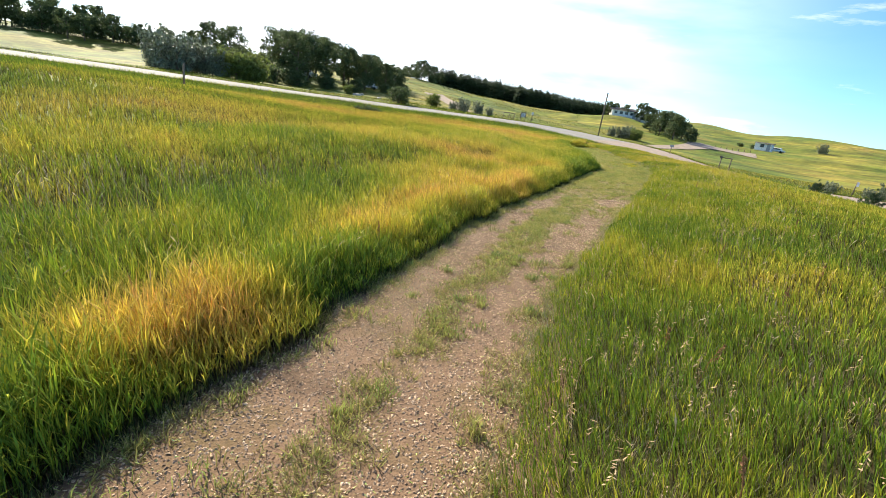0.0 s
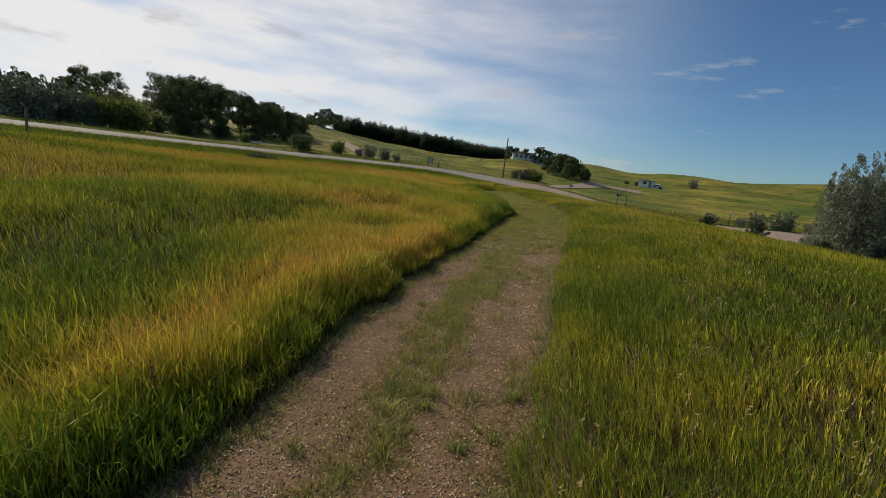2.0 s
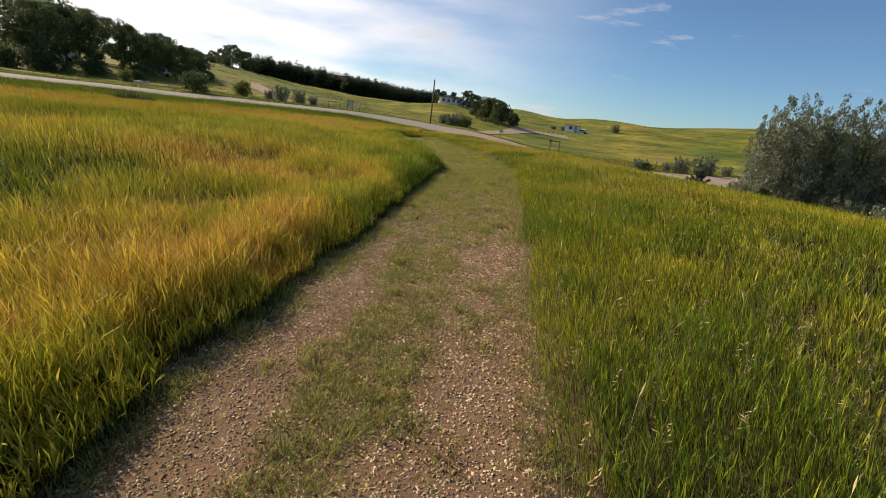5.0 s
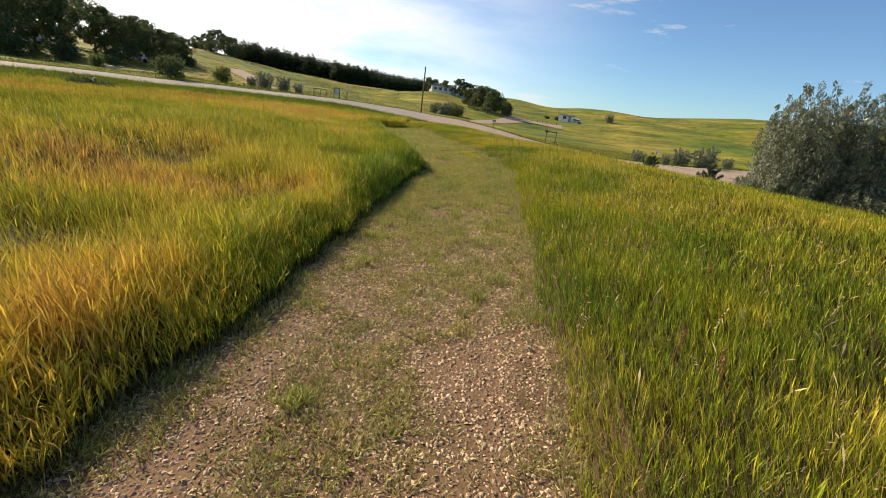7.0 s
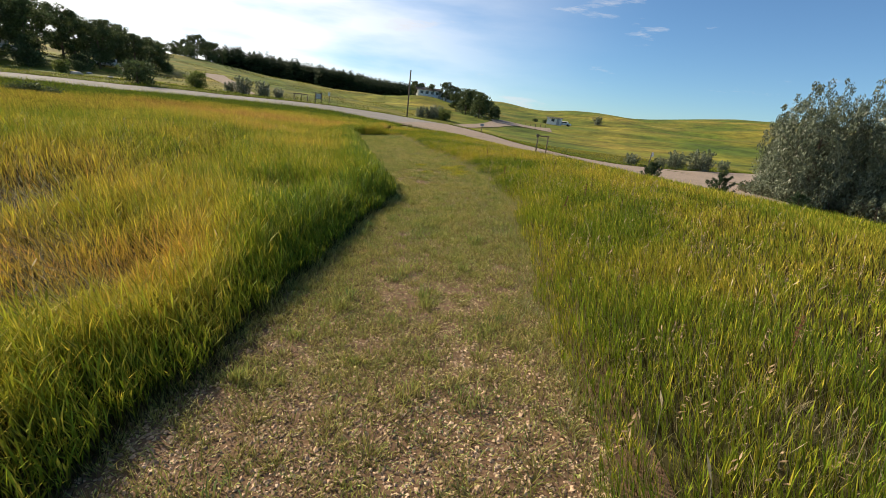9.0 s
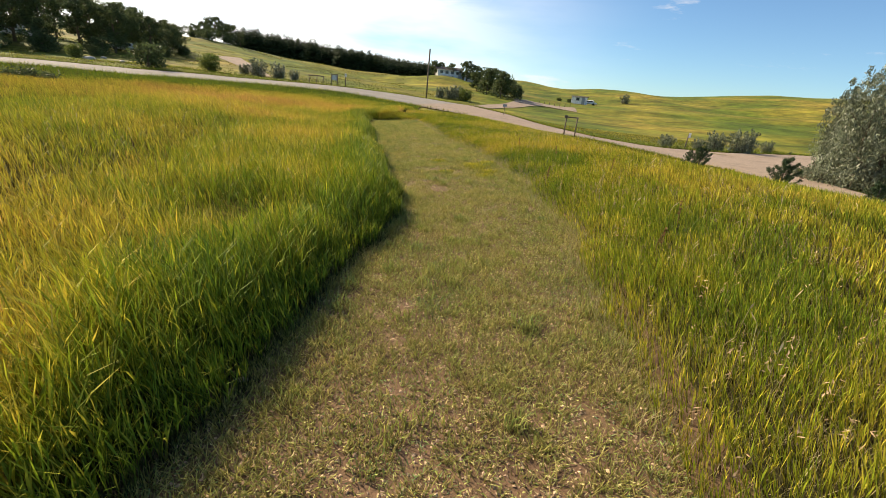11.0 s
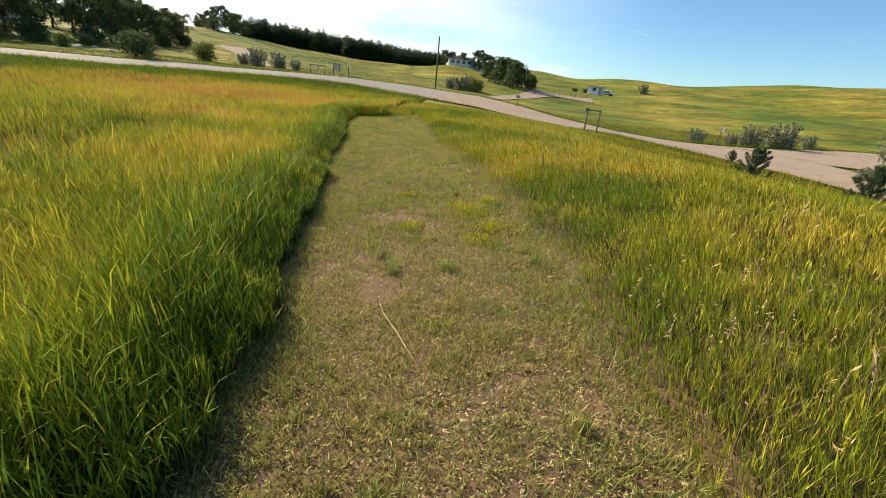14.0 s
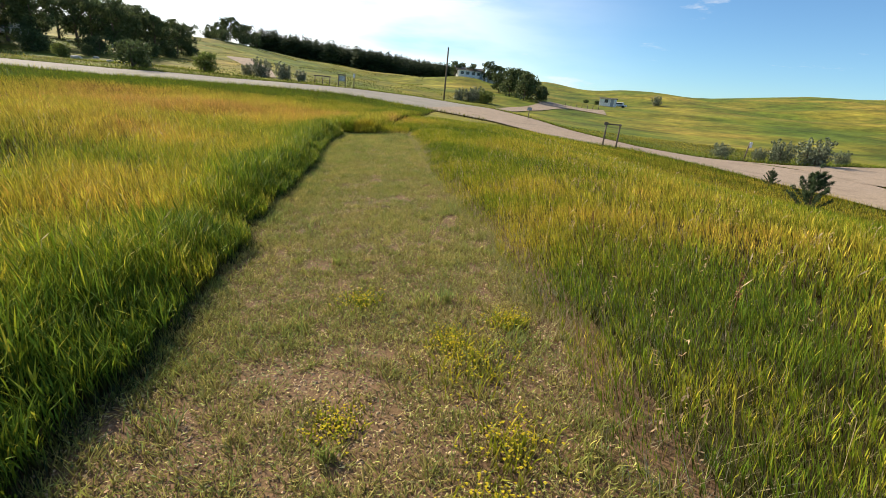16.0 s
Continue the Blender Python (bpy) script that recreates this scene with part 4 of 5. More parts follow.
for i, (x, y, s) in enumerate([(-28.9, 75.6, 1.0), (-26.2, 77, .85), (-24.2, 78.5, .7), (-31, 76, .7), (1.6, 101.5, 1.05), (-0.6, 101, .8), (3.2, 103.5, 1.1), (-60, 38.5, 1.9), (-63.5, 40, 2.1), (-62, 43.5, 2.0), (-67.5, 42, 2.1), (-59, 43.5, 1.6),
                               (24.2, 50.0, .62), (29.5, 50.2, .78), (32.4, 49.9, 1.05), (36.8, 52.3, .5), (62, 165, 1.2), (27.8, 50.4, .5)]):
    place(silver_bush, x, y, s, rd.uniform(0, 360), rd.uniform(0.9, 1.15), group="silvery roadside shrubs", first=i == 0)

# big silvery tree clump on the island beside the gravel road
olive = broadleaf("russian_olive_tree", 7.4, 2.5, M_SILVER, 36000, 0.10, 81, "large bushy silver-green olive tree with several stems", trunks=5, low=0.04, clump=0.15, fill=0, squash=1.5, droop=1.5, aspect=2.0, spires=19)
place(olive, 24.2, 25.4, 1.0, 0, first=True, sink=0.1)
for x, y, s, tn in ((27.4, 24.3, 1.03, 100), (25.6, 28.6, .85, 210), (30.6, 22.4, .95, 40)):
    place(olive, x, y, s, tn, group="olive trees on the island", sink=0.1)
weeds = broadleaf("wormwood_shrub", 1.1, 0.8, M_SILVER, 900, 0.07, 91, "low grey-green wormwood shrub under the olive trees", "shrub", trunks=5, low=0.02, clump=0.3, fill=0, squash=1.4, droop=1.2, spires=9)
for i, (x, y, s) in enumerate([(21.9, 27.2, .9), (22.6, 25.2, 1.0), (23.4, 23.6, 1.1), (24.4, 22.2, 1.0), (25.2, 20.6, 1.1), (25.6, 18.8, 1.0), (26.6, 17.4, 1.2), (23.0, 26.4, 1.2), (24.6, 21.2, 1.3), (26.3, 19.6, 1.3), (22.2, 28.6, .8)]):
    place(weeds, x + 1.3, y + 0.9, s, rd.uniform(0, 360), group="weeds round the island", first=i == 0)


def young_pine(name, h, seed, label):
    root = tagged(new(name), label, "pine tree")
    rp = random.Random(seed)
    bm = bmesh.new()
    tube(bm, [(0, 0, -0.1), (0.02, 0, h * 0.5), (0, 0.02, h * 0.97)], [0.045, 0.03, 0.008], 7)
    tips = []
    for ring in range(6):
        z = h * (0.06 + 0.14 * ring)
        reach = h * (0.5 - 0.07 * ring)
        for k in range(5):
            a = k * math.pi / 3 + ring * 0.5 + rp.uniform(-0.3, 0.3)
            r = reach * rp.uniform(0.55, 0.95)
            e = Vector((math.cos(a) * r, math.sin(a) * r, z + r * rp.uniform(0.5, 1.2)))
            s = Vector((0, 0, z))
            tube(bm, [s, s.lerp(e, 0.5) - Vector((0, 0, 0.05 * r)), e], [0.014, 0.01, 0.004], 4)
            tips += [s.lerp(e, q) for q in (0.3, 0.45, 0.6, 0.75, 0.9, 1.0)]
    tips.append(Vector((0, 0, h)))
    part("trunk", bm, M_BARK, root, smooth_faces=True)
    n = 70
    c = np.repeat(np.array([tuple(t) for t in tips]), n, 0) + rng.normal(0, 0.02, (len(tips) * n, 3))
    d = rng.normal(size=c.shape)
    d[:, 2] += 0.7
    d /= np.linalg.norm(d, axis=1, keepdims=True)
    w = np.cross(d, rng.normal(size=c.shape))
    w /= np.linalg.norm(w, axis=1, keepdims=True)
    L = rng.uniform(0.07, 0.14, len(c))[:, None]
    V = np.stack([c - w * 0.006, c + w * 0.006, c + d * L], 1).reshape(-1, 3)
    ob = new("needles", mesh_of("needles", V, np.arange(len(V)).reshape(-1, 3), M_PINE_NEAR))
    ob.parent = root
    return root


pinelet = young_pine("young_pine", 1.75, 3, "small young pine tree standing in the tall grass")
place(pinelet, 13.2, 23.3, 1.0, 0, first=True)
for x, y, s, tn in ((14.6, 19.2, 1.0, 80), (17.8, 18.0, .8, 200), (17.0, 31.5, .55, 150)):
    place(pinelet, x, y, s, tn, group="young pines by the gravel road")

# pine plantation on the hillside, told apart only as a dark mass
def pine_shape(n_whorl, h, r, seed):
    q = np.random.default_rng(seed)
    V, F = [], []
    for i in range(n_whorl):
        t = 0.12 + 0.86 * i / n_whorl
        rad = r * (1 - t) ** 0.75 + 0.12
        for k in range(9):
            z = h * (t + q.uniform(-0.6, 0.6) / n_whorl)
            a = q.uniform(0, 2 * math.pi)
            rr = rad * q.uniform(0.65, 1.15)
            b = q.uniform(0.25, 0.42)
            i0 = len(V)
            V += [(0.05 * math.cos(a), 0.05 * math.sin(a), z + 0.35 * h / n_whorl), (rr * math.cos(a - b), rr * math.sin(a - b), z - 0.12 * rad), (rr * 1.1 * math.cos(a), rr * 1.1 * math.sin(a), z + 0.05 * rad), (rr * math.cos(a + b), rr * math.sin(a + b), z - 0.15 * rad)]
            F += [(i0, i0 + 1, i0 + 2), (i0, i0 + 2, i0 + 3)]
    return np.array(V), np.array(F)


shapes = [pine_shape(10, 9.3, 2.7, 100 + i) for i in range(6)]
PV, PF, off = [], [], 0
for i in range(850):
    u = rng.uniform(0, 1)
    depth = rng.uniform(-0.75 + 0.35 * u, 1)
    x, y = -82 + 78 * u + rng.normal(0, 0.6), 210 + 15 * u + depth * 26 + 3.5 * math.sin(u * 9)
    V, F = shapes[rng.integers(6)]
    s, a = rng.uniform(0.88, 1.08) * (1.12 - 0.26 * u), rng.uniform(0, 6.28)
    R = np.array([[math.cos(a), -math.sin(a), 0], [math.sin(a), math.cos(a), 0], [0, 0, rng.uniform(0.9, 1.1)]]) * s
    PV.append(V @ R.T + (x, y, ground_z(x, y) - 0.2))
    PF.append(F + off)
    off += len(V)
tagged(new("pine_wood", mesh_of("pine_wood", np.concatenate(PV), np.concatenate(PF), M_PINE)), "dark dense pine plantation along the hillside", "woodland", kind="stuff")


# ---- posts and signs ----
def post(name, h, r, parent, mat=M_WOOD, x=0.0, y=0.0, lean=0.0, sides=8):
    bm = tube(bmesh.new(), [(x, y, -0.3), (x + lean * 0.5, y, h * 0.5), (x + lean, y, h)], [r, r, r * 0.92], sides)
    return part(name, bm, mat, parent, smooth_faces=True)


pole = thing("utility_pole", -3.3, 94.4, "tall weathered wooden utility pole beside the road", "utility pole")
post("pole", 8.8, 0.14, pole, sides=10)
part("cap", tube(bmesh.new(), [(0, 0, 8.8), (0, 0, 8.9), (0, 0, 8.96)], [0.15, 0.15, 0.05], 10), M_GREY, pole)

board = thing("information_board", -15.9, 70.4, "wooden information board with a pale panel beside the road", "sign", turn=12)
for x in (-0.43, 0.43):
    post("post", 1.7, 0.06, board, x=x)
part("panel", boxed(-0.37, -0.03, 0.8, 0.37, 0.03, 1.5, 0.01), M_GREY, board, "pale grey notice panel")
part("header", boxed(-0.55, -0.06, 1.56, 0.55, 0.06, 1.66, 0.012), M_WOOD, board)
for z in (1.45, 1.32, 1.19, 1.06, 0.93):
    part("writing_bar", boxed(-0.28, -0.036, z - 0.03, 0.28 - 0.12 * (z < 1), -0.032, z + 0.02), M_WHITE, board)
site = thing("site_sign", -14.4, 70.9, "narrow sign plate on a single wooden post", "sign")
post("post", 1.95, 0.06, site)
part("plate", boxed(-0.14, -0.08, 1.45, 0.14, -0.065, 1.9, 0.005), M_WHITE, site)
rail = thing("hitching_rail", -18.4, 70.0, "low weathered wooden rail beside the information board", "rail", turn=5)
for x in (-1.0, 0.0, 0.9):
    post("post", 1.1, 0.06, rail, x=x, lean=0.12)
part("rail", tube(bmesh.new(), [(-1.1, 0, 1.12), (0, 0, 1.17), (1.1, 0, 1.12)], [0.06, 0.06, 0.06], 8), M_WOOD, rail, smooth_faces=True)

sign = thing("sign_frame", 10.9, 39.9, "open wooden sign frame of two posts and a crossbar", "sign", turn=-12)
for x in (-0.45, 0.45):
    post("post", 1.82, 0.055, sign, x=x)
part("crossbar", boxed(-0.58, -0.035, 1.68, 0.55, 0.035, 1.77, 0.01), M_WOOD, sign)
part("number_box", boxed(-0.62, -0.08, 1.62, -0.36, 0.08, 1.86, 0.015), M_WOOD, sign)
gate = thing("sign_frame", 37.5, 44.0, "small open wooden sign frame beside gravel", "sign", turn=-40)
for x in (-0.5, 0.5):
    post("post", 1.5, 0.06, gate, x=x)
part("crossbar", boxed(-0.6, -0.035, 1.38, 0.6, 0.035, 1.47, 0.01), M_WOOD, gate)

marker = thing("road_sign", 26.0, 49.5, "leaning dark post with a small pale plate", "sign", turn=-20)
post("post", 1.75, 0.06, marker, lean=0.12)
part("plate", boxed(0.12, -0.07, 1.25, 0.32, -0.055, 1.72, 0.004), M_WHITE, marker)
ranger = thing("road_sign", 8.5, 66.0, "small sign on a single thin post at the road junction", "sign", turn=20)
post("post", 1.5, 0.05, ranger, lean=0.05)
part("plate", boxed(-0.28, -0.06, 1.15, 0.32, -0.045, 1.5, 0.004), M_GREY, ranger)
west = thing("wooden_post", -31.3, 13.7, "two thin dark wooden posts standing at the road's edge", "post")
post("post", 1.75, 0.055, west)
post("post", 1.6, 0.05, west, x=-0.3, y=0.2)


# ---- buildings and vehicles far off ----
def hut(name, x, y, w, d, h, turn, label, roof_mat=M_ROOF, rise=0.7, windows=2, z=None):
    b = thing(name, x, y, label, "building", turn=turn, z=z)
    part("wall", boxed(-w / 2, -d / 2, -0.3, w / 2, d / 2, h, 0.03), M_WHITE, b)
    bm = bmesh.new()
    o = 0.35
    vs = [bm.verts.new(v) for v in ((-w / 2 - o, -d / 2 - o, h), (w / 2 + o, -d / 2 - o, h), (w / 2 + o, d / 2 + o, h), (-w / 2 - o, d / 2 + o, h), (-w / 2 - o, 0, h + rise), (w / 2 + o, 0, h + rise))]
    for q in ((0, 1, 5, 4), (2, 3, 4, 5), (0, 4, 3), (1, 2, 5), (0, 3, 2, 1)):
        bm.faces.new([vs[i] for i in q])
    part("roof", bm, roof_mat, b)
    for k in range(windows):
        cx = -w / 2 + (k + 0.7) * w / (windows + 0.6)
        win = part("window", boxed(cx - 0.5, -d / 2 - 0.03, 1.0, cx + 0.5, -d / 2 + 0.02, 1.9), M_GLASS, b)
        part("frame", boxed(cx - 0.58, -d / 2 - 0.06, 0.9, cx + 0.58, -d / 2 - 0.032, 1.0), M_WHITE, win)
    part("door", boxed(w / 2 - 1.25, -d / 2 - 0.05, 0.0, w / 2 - 0.35, -d / 2 + 0.02, 2.05), M_GREY, b)
    return b


hut("restroom_building", 42.6, 151, 4.4, 2.8, 2.1, -25, "small white building with a dark roof beyond the parking lot", rise=0.3, windows=1)
hut("hill_house", 1.2, 162, 8.0, 6.0, 2.2, 8, "low white house with a dark roof on the knoll", rise=1.0, windows=4)
hut("hill_house", 8.5, 161, 5.0, 5.0, 2.4, 8, "small pale outbuilding beside the house on the knoll", rise=0.8, windows=2)


def vehicle(name, x, y, turn, mat, label, L=4.4, W=1.8, H=1.5):
    v = thing(name, x, y, label, "car", turn=turn)
    bm = boxed(-L / 2, -W / 2, 0.35, L / 2, W / 2, H * 0.6, 0.12)
    part("body", bm, mat, v)
    bm = boxed(-L * 0.28, -W * 0.44, H * 0.58, L * 0.3, W * 0.44, H, 0.16)
    part("cabin", bm, mat, v)
    for s in (-1, 1):
        part("window", boxed(-L * 0.22, s * W * 0.445 - 0.01, H * 0.66, L * 0.24, s * W * 0.445 + 0.01, H * 0.9), M_GLASS, v)
        for q in (-0.3, 0.3):
            part("wheel", tube(bmesh.new(), [(q * L, s * W * 0.5 - 0.1, 0.33), (q * L, s * W * 0.5 + 0.1, 0.33)], [0.33, 0.33], 14), M_RUBBER, v)
    return v


vehicle("parked_car", 46.2, 152, -25, M_WHITE, "white car parked beside the small building")
vehicle("parked_car", -56.5, 87.5, 30, M_WHITE, "white car parked under the cottonwood trees")
vehicle("parked_car", -67.5, 78.0, 10, M_WHITE, "white pickup parked in the shade of the trees", L=5.2, H=1.8)
fence = thing("parking_barrier", 30, 131, "row of short wooden posts along the parking lot", "barrier", turn=10)
for k in range(7):
    post("post", 0.9, 0.09, fence, x=-4 + 1.5 * k)


def rock(name, x, y, s, label, seed):
    rk = random.Random(seed)
    bm = bmesh.new()
    bmesh.ops.create_icosphere(bm, subdivisions=2, radius=s)
    for v in bm.verts:
        v.co *= 1 + rk.uniform(-0.16, 0.16)
        v.co.z *= 0.55
    ob = part(name, bm, M_ROCK, None, label, True)
    ob.matrix_world = pose(x, y, ground_z(x, y) + s * 0.2, 0, 0, rk.uniform(0, 360))
    return tagged(ob, category="rock")


M_ROCK = material("pale_rock", [(0.34, 0.31, 0.27), (0.5, 0.47, 0.42)], scale=2.5, bump=0.6)
for i, (x, y, s) in enumerate([(-43.5, 60.5, .9), (-45, 62, .7), (-38.6, 59, .6), (-36.5, 60.5, .5), (-47, 68, .6)]):
    rock("boulder", x, y, s * 0.6, "pale grey boulder on the bank above the road", i)

# ---- verges and hillsides: coarse grass past the road ----
def coarse(n, x0, x1, y0, y1, h, w, mask, name="verge_grass", label="rough green grass on the road bank", dry_add=0.0):
    x, y = scatter(n, x0, x1, y0, y1)
    k = mask(x, y)
    x, y = x[k], y[k]
    return blades(name, x, y, h * rng.uniform(0.5, 1.3, len(x)), w * rng.uniform(0.6, 1.4, len(x)), M_GRASS, label, segs=1,
                  dry=np.clip(0.12 + dry_add + 0.22 * patchy(x, y, 6, 0.6) + 0.26 * patchy(x, y, 19, 1.5), 0, 1))


ROADS = [[p[:2] for p in ROAD_W_N] + [p[:2] for p in ROAD_W_F][::-1],
         ROAD_E_N + [(4.5, 84.4), (12, 60.3), (15.9, 47.9), (20.5, 47.9), (25, 48), (29, 43), (27, 34), (23, 27.5), (22.6, 22), (24, 16), (27, 6)][::-1],
         [(28.5, 46.0), (27.5, 38), (32, 36), (50, 42), (80, 40), (90, 62), (60, 58), (41.6, 52.9), (28.9, 47.7), (24, 48)],
         [(4.5, 85), (9, 98), (15, 110), (18, 118), (24, 115), (19, 108), (12.5, 96), (7.5, 83.5)],
         [(-30, 78), (-42, 100), (-55, 118), (-50, 121), (-38, 102), (-28, 79)]]


def off_road(x, y):
    k = ~inside(x, y, FIELD_POLY)
    for poly in ROADS:
        k &= ~inside(x, y, poly)
    return k & ~((x < -70) & (y > 15) & (y < 80))


coarse(260000, -60, 48, 8, 66, 0.2, 0.026, lambda x, y: off_road(x, y) & (np.hypot(x, y - 8) < 66))

coarse(70000, -75, 6, 56, 215, 0.24, 0.08, lambda x, y: off_road(x, y) & (patchy(x, y, 7, 3.7) + 0.6 * patchy(x, y, 2.5, 1.3) > 0.1), "hillside_grass", "tussocky rough grass on the hillside beyond the road")

# ---- small plants along the path ----
x, y = scatter(26000, -7, 6, -16, 26)
g = edge_gap(x, y)
side_r = x > np.interp(y, EDGE_Y, (EDGE_L + EDGE_R) / 2)
k = (g > 0.12) & (rng.uniform(0, 1, len(x)) < np.where(side_r, 0.10, 0.035))
x, y = x[k], y[k]
n = len(x)
H = rng.uniform(0.36, 0.6, n) * np.where(side_r[k], 0.62, 1.0)
a = rng.uniform(0, 6.28, n)
lean = rng.uniform(0.02, 0.14, n)
root = np.stack([x, y, height(x, y)], -1)
top = root + np.stack([np.cos(a) * lean, np.sin(a) * lean, H], -1)
head = top + np.stack([np.cos(a) * 0.05, np.sin(a) * 0.05, rng.uniform(0.02, 0.08, n)], -1)
f = rng.uniform(0, 6.28, n)
sd = np.stack([np.cos(f), np.sin(f), np.zeros(n)], -1)
V = np.stack([root - sd * 0.001, root + sd * 0.001, top + sd * 0.001, top - sd * 0.001, (top + head) / 2 + sd * 0.006, head, (top + head) / 2 - sd * 0.006], 1)
T = np.array([[0, 1, 2], [0, 2, 3], [3, 2, 4], [3, 4, 6], [6, 4, 5]])
tris = (np.arange(n) * 7)[:, None, None] + T[None]
tagged(new("seed_heads", mesh_of("seed_heads", V.reshape(-1, 3), tris.reshape(-1, 3), M_SEED)), "pale straw-coloured grass seed heads", "grass", kind="stuff")

M_YELLOW = material("yellow_flowers", [(0.55, 0.42, 0.02), (0.68, 0.55, 0.05)], scale=20, island=0.2, bump=0, translucent=0.3)


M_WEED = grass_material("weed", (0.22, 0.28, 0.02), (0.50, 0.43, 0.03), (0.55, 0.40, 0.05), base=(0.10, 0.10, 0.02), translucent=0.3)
M_BROME = material("brome_head", [(0.36, 0.23, 0.12), (0.54, 0.40, 0.24)], scale=7, island=0.35, bump=0, translucent=0.3)

# nodding tan panicles above the grass
x, y = scatter(8000, -1.5, 6, -15, 17)
g = edge_gap(x, y)
k = (g > 0.1) & (g < 3.2) & (x > np.interp(y, EDGE_Y, (EDGE_L + EDGE_R) / 2)) & (patchy(x, y, 0.9, 3.3) > rng.uniform(-0.5, 0.9, len(x)))
x, y = x[k], y[k]
n = len(x)
H, a = rng.uniform(0.2, 0.36, n), rng.uniform(0, 6.28, n)
root = np.stack([x, y, height(x, y)], -1)
out = np.stack([np.cos(a), np.sin(a), np.zeros(n)], -1)
sd = np.stack([-np.sin(a), np.cos(a), np.zeros(n)], -1)
up = np.array([0, 0, 1.0])
top = root + out * 0.05 + up * H[:, None]
quads_ = [np.stack([root - sd * 0.0008, root + sd * 0.0008, top + sd * 0.0008, top - sd * 0.0008], 1)]
for i in range(7):
    p = top - up * 0.018 * i + out * 0.006 * i * rng.uniform(0, 1, n)[:, None]
    d = (out * rng.uniform(0.1, 1, n)[:, None] + sd * rng.uniform(-0.8, 0.8, n)[:, None] - up * rng.uniform(-0.5, 0.9, n)[:, None]) * rng.uniform(0.025, 0.05, n)[:, None]
    q = np.cross(d, up + out * 0.4)
    q = q / (np.linalg.norm(q, axis=1, keepdims=True) + 1e-9) * 0.0042
    quads_.append(np.stack([p, p + d * 0.6 + q, p + d, p + d * 0.6 - q], 1))
V = np.concatenate(quads_).reshape(-1, 3)
tagged(new("brome_heads", mesh_of("brome_heads", V, np.arange(len(V)).reshape(-1, 4), M_BROME)), "nodding tan grass panicles beside the path", "grass", kind="stuff")


def tuft(name, x, y, r, h, n, dry, label, mat=M_MOWN, cat="plant", w=0.008):
    px, py_ = x + rng.normal(0, r * 0.45, n), y + rng.normal(0, r * 0.45, n)
    ob = blades(name, px, py_, h * rng.uniform(0.5, 1.2, n), np.full(n, w), mat, label, lean=0.6, dry=np.full(n, dry), z=height(px, py_))
    del ob["category"], ob["label"]
    return ob


for x, y, r, h, d in ((0.84, 8.07, .16, .17, .6), (0.68, 8.62, .22, .20, .62), (0.55, 8.9, .14, .14, .55), (0.05, 8.15, .12, .12, .5), (-0.1, 9.4, .14, .14, .45), (0.75, 7.75, .16, .13, .5), (0.9, 9.15, .12, .16, .55)):
    t_ob = thing("yellow_weed", 0, 0, "yellow-flowered low weed growing in the path", "weed", z=0.0)
    r, h = r * 1.35, h * 0.55
    lf = tuft("foliage", x, y, r, h, 170, d - 0.25, "low weed", mat=M_WEED)
    lf.parent = t_ob
    tagged(lf, kind="stuff")
    n = 130
    fx, fy = x + rng.normal(0, r * 0.4, n), y + rng.normal(0, r * 0.4, n)
    s = rng.uniform(0.004, 0.009, n)
    fz = height(fx, fy) + h * rng.uniform(0.5, 1.0, n)
    c = np.stack([fx, fy, fz], -1)
    V = np.stack([c + s[:, None] * np.array(v) for v in ((1, 0, 0.3), (0, 1, -0.2), (-1, 0, 0.3), (0, -1, -0.2))], 1).reshape(-1, 3)
    fl = new("blossom", mesh_of("blossom", V, np.arange(4 * n).reshape(-1, 4), M_YELLOW))
    fl.parent = t_ob
    tagged(fl, kind="stuff")
TX, TY, TH, TD = [], [], [], []
for i in range(240):
    y = rng.uniform(-13.5, 21)
    l, r_ = np.interp(y, EDGE_Y, EDGE_L), np.interp(y, EDGE_Y, EDGE_R)
    x, r, n = rng.uniform(l + 0.1, r_ - 0.05), rng.uniform(0.04, 0.15), 60
    TX.append(x + rng.normal(0, r * 0.6, n))
    TY.append(y + rng.normal(0, r * 0.6, n))
    TH.append(rng.uniform(0.05, 0.11) * rng.uniform(0.5, 1.2, n))
    TD.append(np.full(n, rng.uniform(0.0, 0.35)))
TX, TY = np.concatenate(TX), np.concatenate(TY)
blades("path_weeds", TX, TY, np.concatenate(TH), np.full(len(TX), 0.006), M_MOWN, "small green grass tufts growing in the gravel path", lean=0.6, dry=np.concatenate(TD), z=height(TX, TY) + 0.01)

# ---- road banks, field weeds and single bits ----
def along(line, per_m, spread):
    q = np.array([p[:2] for p in line], float)
    seg = np.hypot(*np.diff(q, axis=0).T)
    n = int(seg.sum() * per_m)
    t = np.sort(rng.uniform(0, seg.sum(), n))
    c = np.append(0, np.cumsum(seg))
    return np.interp(t, c, q[:, 0]) + rng.normal(0, spread, n), np.interp(t, c, q[:, 1]) + rng.normal(0, spread, n)


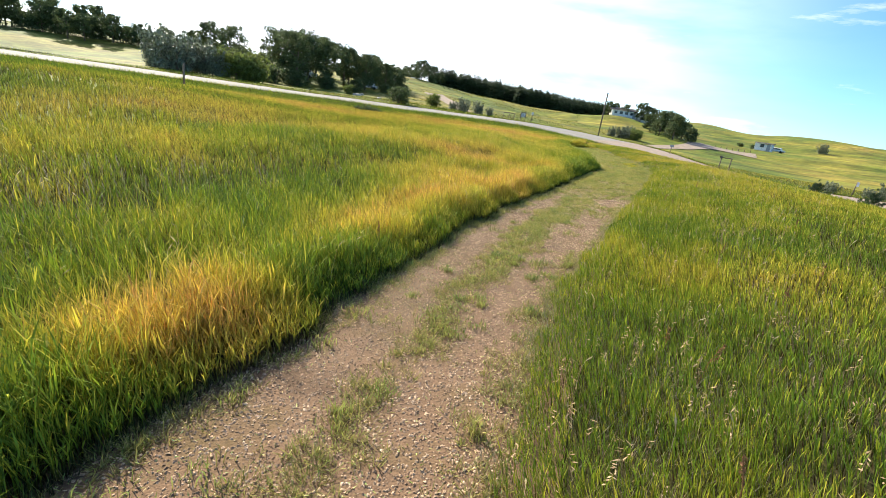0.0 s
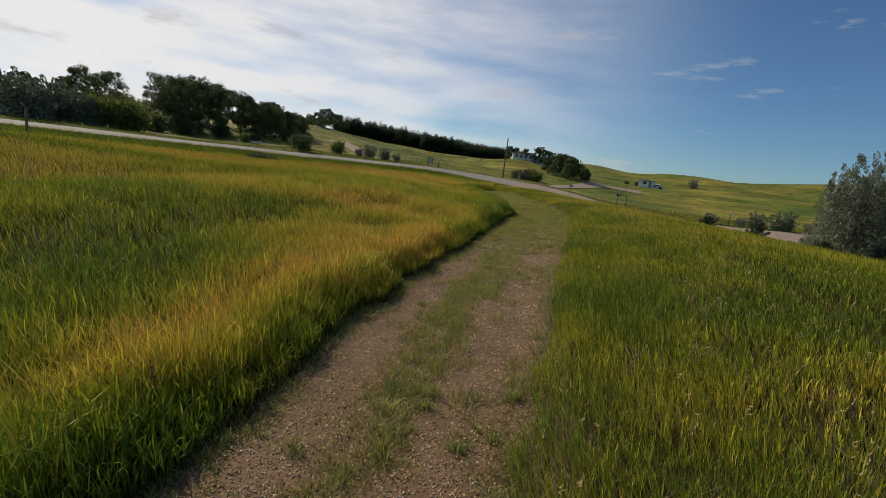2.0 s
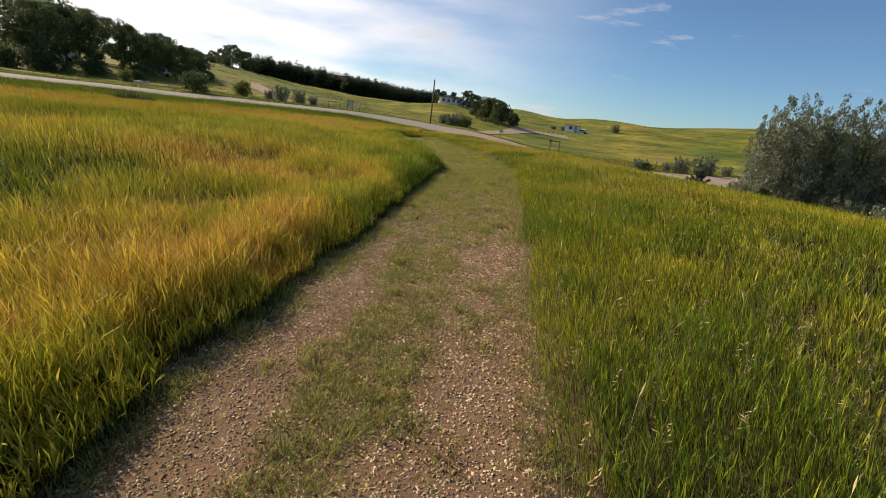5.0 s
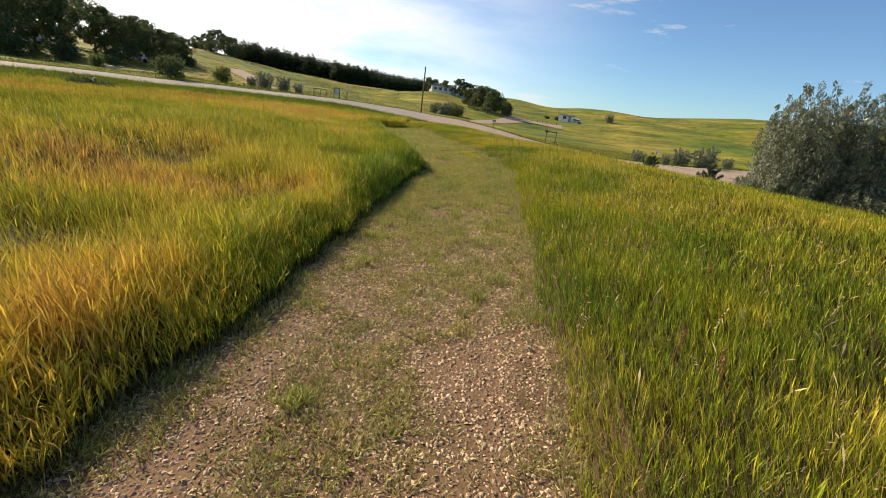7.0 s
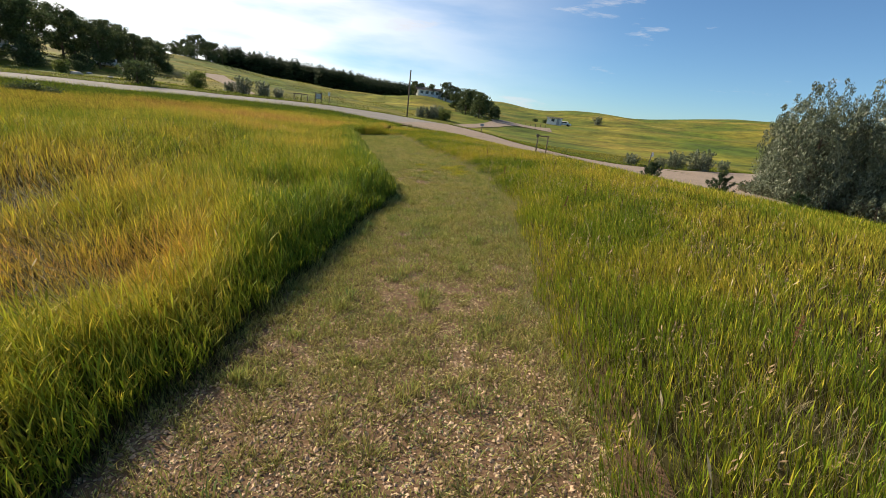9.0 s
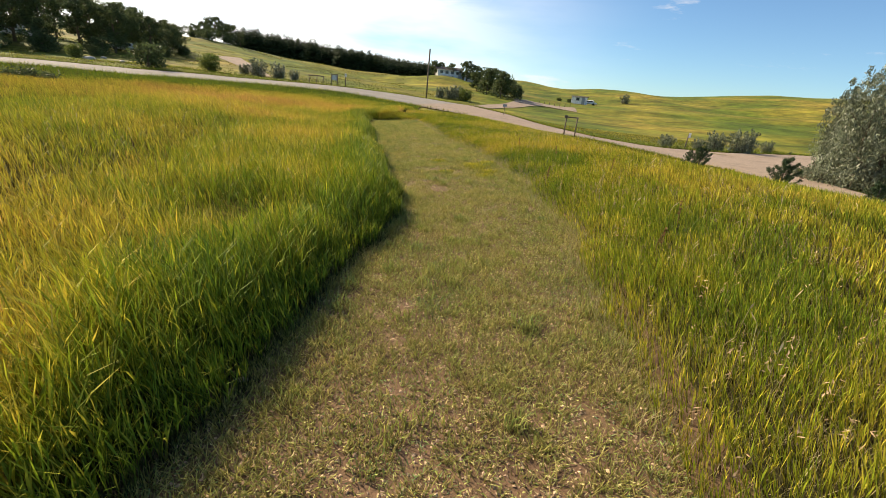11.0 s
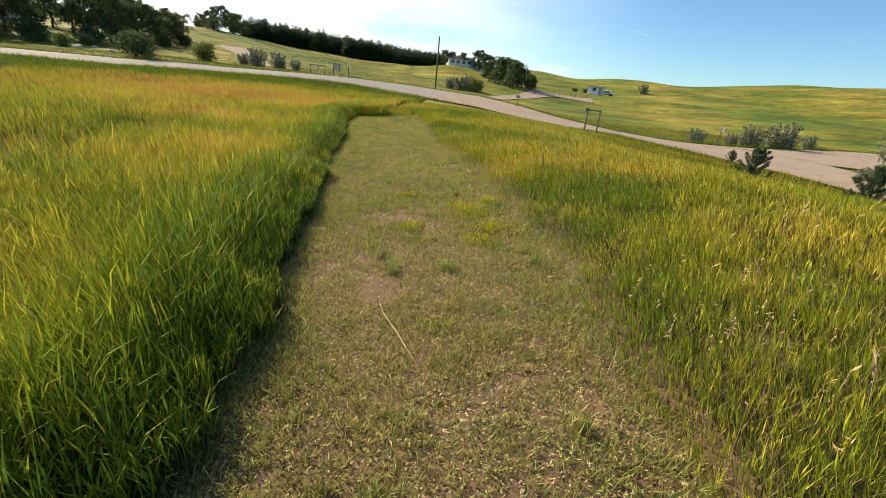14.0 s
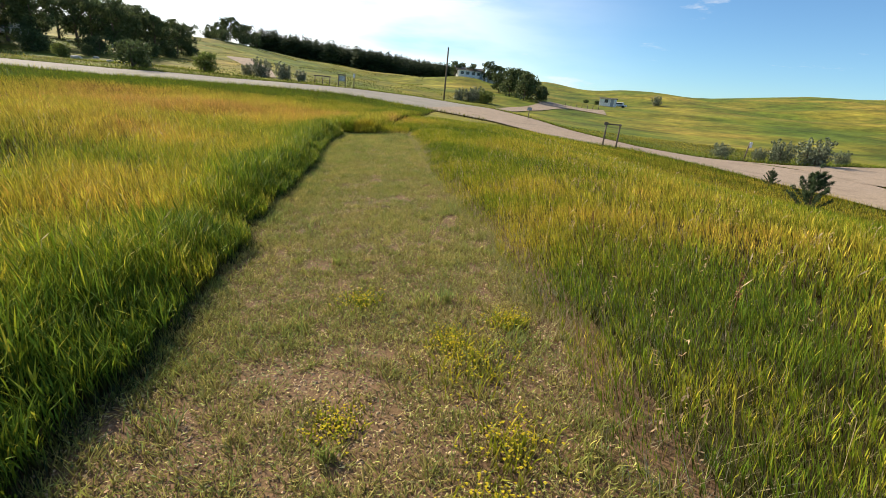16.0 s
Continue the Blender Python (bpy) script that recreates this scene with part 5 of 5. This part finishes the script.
# low dry values darken this grass, painting the shadow line of the bank
for line in (ROAD_W_F, [(4.5, 84.4), (12, 60.3), (15.9, 48.2), (20.5, 48.3), (25, 48.3), (28.9, 48.1), (41.6, 53.3), (60, 58.4)]):
    x, y = along(line, 70, 0.28)
    x, y = x + 0.35 * (x > 4), y + 0.45
    blades("bank_grass", x, y, rng.uniform(0.2, 0.5, len(x)), rng.uniform(0.02, 0.05, len(x)), M_GRASS, "rough road bank grass, darkened to paint the bank shadow", segs=1, dry=np.clip(0.05 + 0.1 * patchy(x, y, 2, 1.0), 0, 1))
x, y = along([p[:2] for p in ROAD_W_N], 40, 0.5)
blades("bank_grass", x, y, rng.uniform(0.2, 0.5, len(x)), rng.uniform(0.02, 0.05, len(x)), M_GRASS, "bright green rough grass along the road edge", segs=1, dry=np.clip(0.16 + 0.2 * patchy(x, y, 2, 1.0), 0, 1))

field_shrub = broadleaf("low_shrub", 0.9, 1.0, M_LEAF, 900, 0.10, 95, "low dark green shrub in the tall meadow grass", "shrub", trunks=4, low=0.02, clump=0.4)
for i, (x, y, s) in enumerate([(-22.9, 26.6, .7), (-22.0, 26.8, .55), (-23.7, 26.3, .5)]):
    place(field_shrub, x, y, s, 60 * i, group="low shrubs in the meadow", first=i == 0)

M_DOCK = material("rust_dock", [(0.17, 0.085, 0.045), (0.28, 0.15, 0.075)], scale=12, island=0.4, bump=0, translucent=0.25)


def dock(x, y, h, lean, seed):
    """A dead rust-coloured dock stalk with a knobbly seed head."""
    root = thing("dock_plant", x, y, "dead rust-brown dock plant with a knobbly seed head", "weed", group="dock plants beside the path", turn=seed * 67)
    part("stalk", tube(bmesh.new(), [(0, 0, -0.03), (lean * 0.4, 0, h * 0.6), (lean, 0.01, h)], [0.004, 0.0035, 0.002], 5), M_DOCK, root)
    n = 60
    t = rng.uniform(0.6, 1.0, n)
    r = 0.022 * (1.25 - t)
    a = rng.uniform(0, 6.28, n)
    c = np.stack([lean * t + np.cos(a) * r, np.sin(a) * r, h * t], -1)
    s = rng.uniform(0.003, 0.006, n)[:, None]
    d = rng.normal(size=(n, 3))
    e = rng.normal(size=(n, 3))
    V = np.stack([c - d * s, c + e * s, c + d * s, c - e * s], 1).reshape(-1, 3)
    ob = new("seed_head", mesh_of("seed_head", V, np.arange(4 * n).reshape(-1, 4), M_DOCK))
    ob.parent = root


for i, (x, y, h) in enumerate([(0.6, -10.96, .36), (0.41, -10.65, .3), (0.59, -12.18, .34), (1.04, -3.09, .34), (1.2, -3.3, .3), (2.06, -0.4, .42), (2.32, 9.21, .4), (1.9, 3.6, .36), (2.5, 4.4, .4), (2.2, -8.2, .38), (1.5, -9.4, .4),
                               (1.3, -7.6, .36), (2.9, -5.1, .4), (1.9, -1.9, .36), (1.6, 6.8, .36), (2.8, 7.4, .42), (1.8, 10.6, .4), (-2.6, -9.5, .5), (-2.3, -2.2, .48), (1.75, -11.2, .4)]):
    dock(x, y, h, rng.uniform(-0.1, 0.1), i)

M_SCRAP = material("bleached_leaf", [(0.40, 0.34, 0.25), (0.55, 0.48, 0.37)], scale=20, rough=0.7)


def scrap(x, y, L, seed):
    bm = bmesh.new()
    rows = []
    for i in range(7):
        t = i / 6
        w = 0.32 * L * math.sin(math.pi * (0.08 + 0.84 * t))
        rows.append([bm.verts.new((L * (t - 0.5), q * w, 0.22 * L * (t - 0.4) ** 2 + 0.18 * L * abs(q))) for q in (-1, 0, 1)])
    for r0, r1 in zip(rows, rows[1:]):
        for k in range(2):
            bm.faces.new((r0[k], r0[k + 1], r1[k + 1], r1[k]))
    bmesh.ops.solidify(bm, geom=bm.faces[:], thickness=0.0012)
    ob = part("dead_leaf", bm, M_SCRAP, None, "curled bleached dead leaf lying beside the path", True)
    ob.matrix_world = pose(x, y, ground_z(x, y) + 0.03, 0, 0, seed * 77)
    tagged(ob, category="leaf", group="dead leaves along the path")


for i, (x, y, L) in enumerate([(-1.03, 1.72, .07), (-1.55, -2.5, .05), (1.35, 2.2, .05), (1.2, 6.9, .045), (0.3, -2.8, .05), (-0.3, -8.4, .05), (1.28, 9.6, .08)]):
    scrap(x, y, L, i)
stalk_pts = [(0.0, 6.43), (0.05, 6.28), (0.16, 6.06), (0.22, 5.92), (0.31, 5.72)]
stalk = part("dry_stalk", tube(bmesh.new(), [(x, y, ground_z(x, y) + 0.03) for x, y in stalk_pts], [0.002, 0.003, 0.003, 0.003, 0.002], 6), M_STRAW, None, "long pale dry grass stalk lying on the path", True)
tagged(stalk, category="straw")
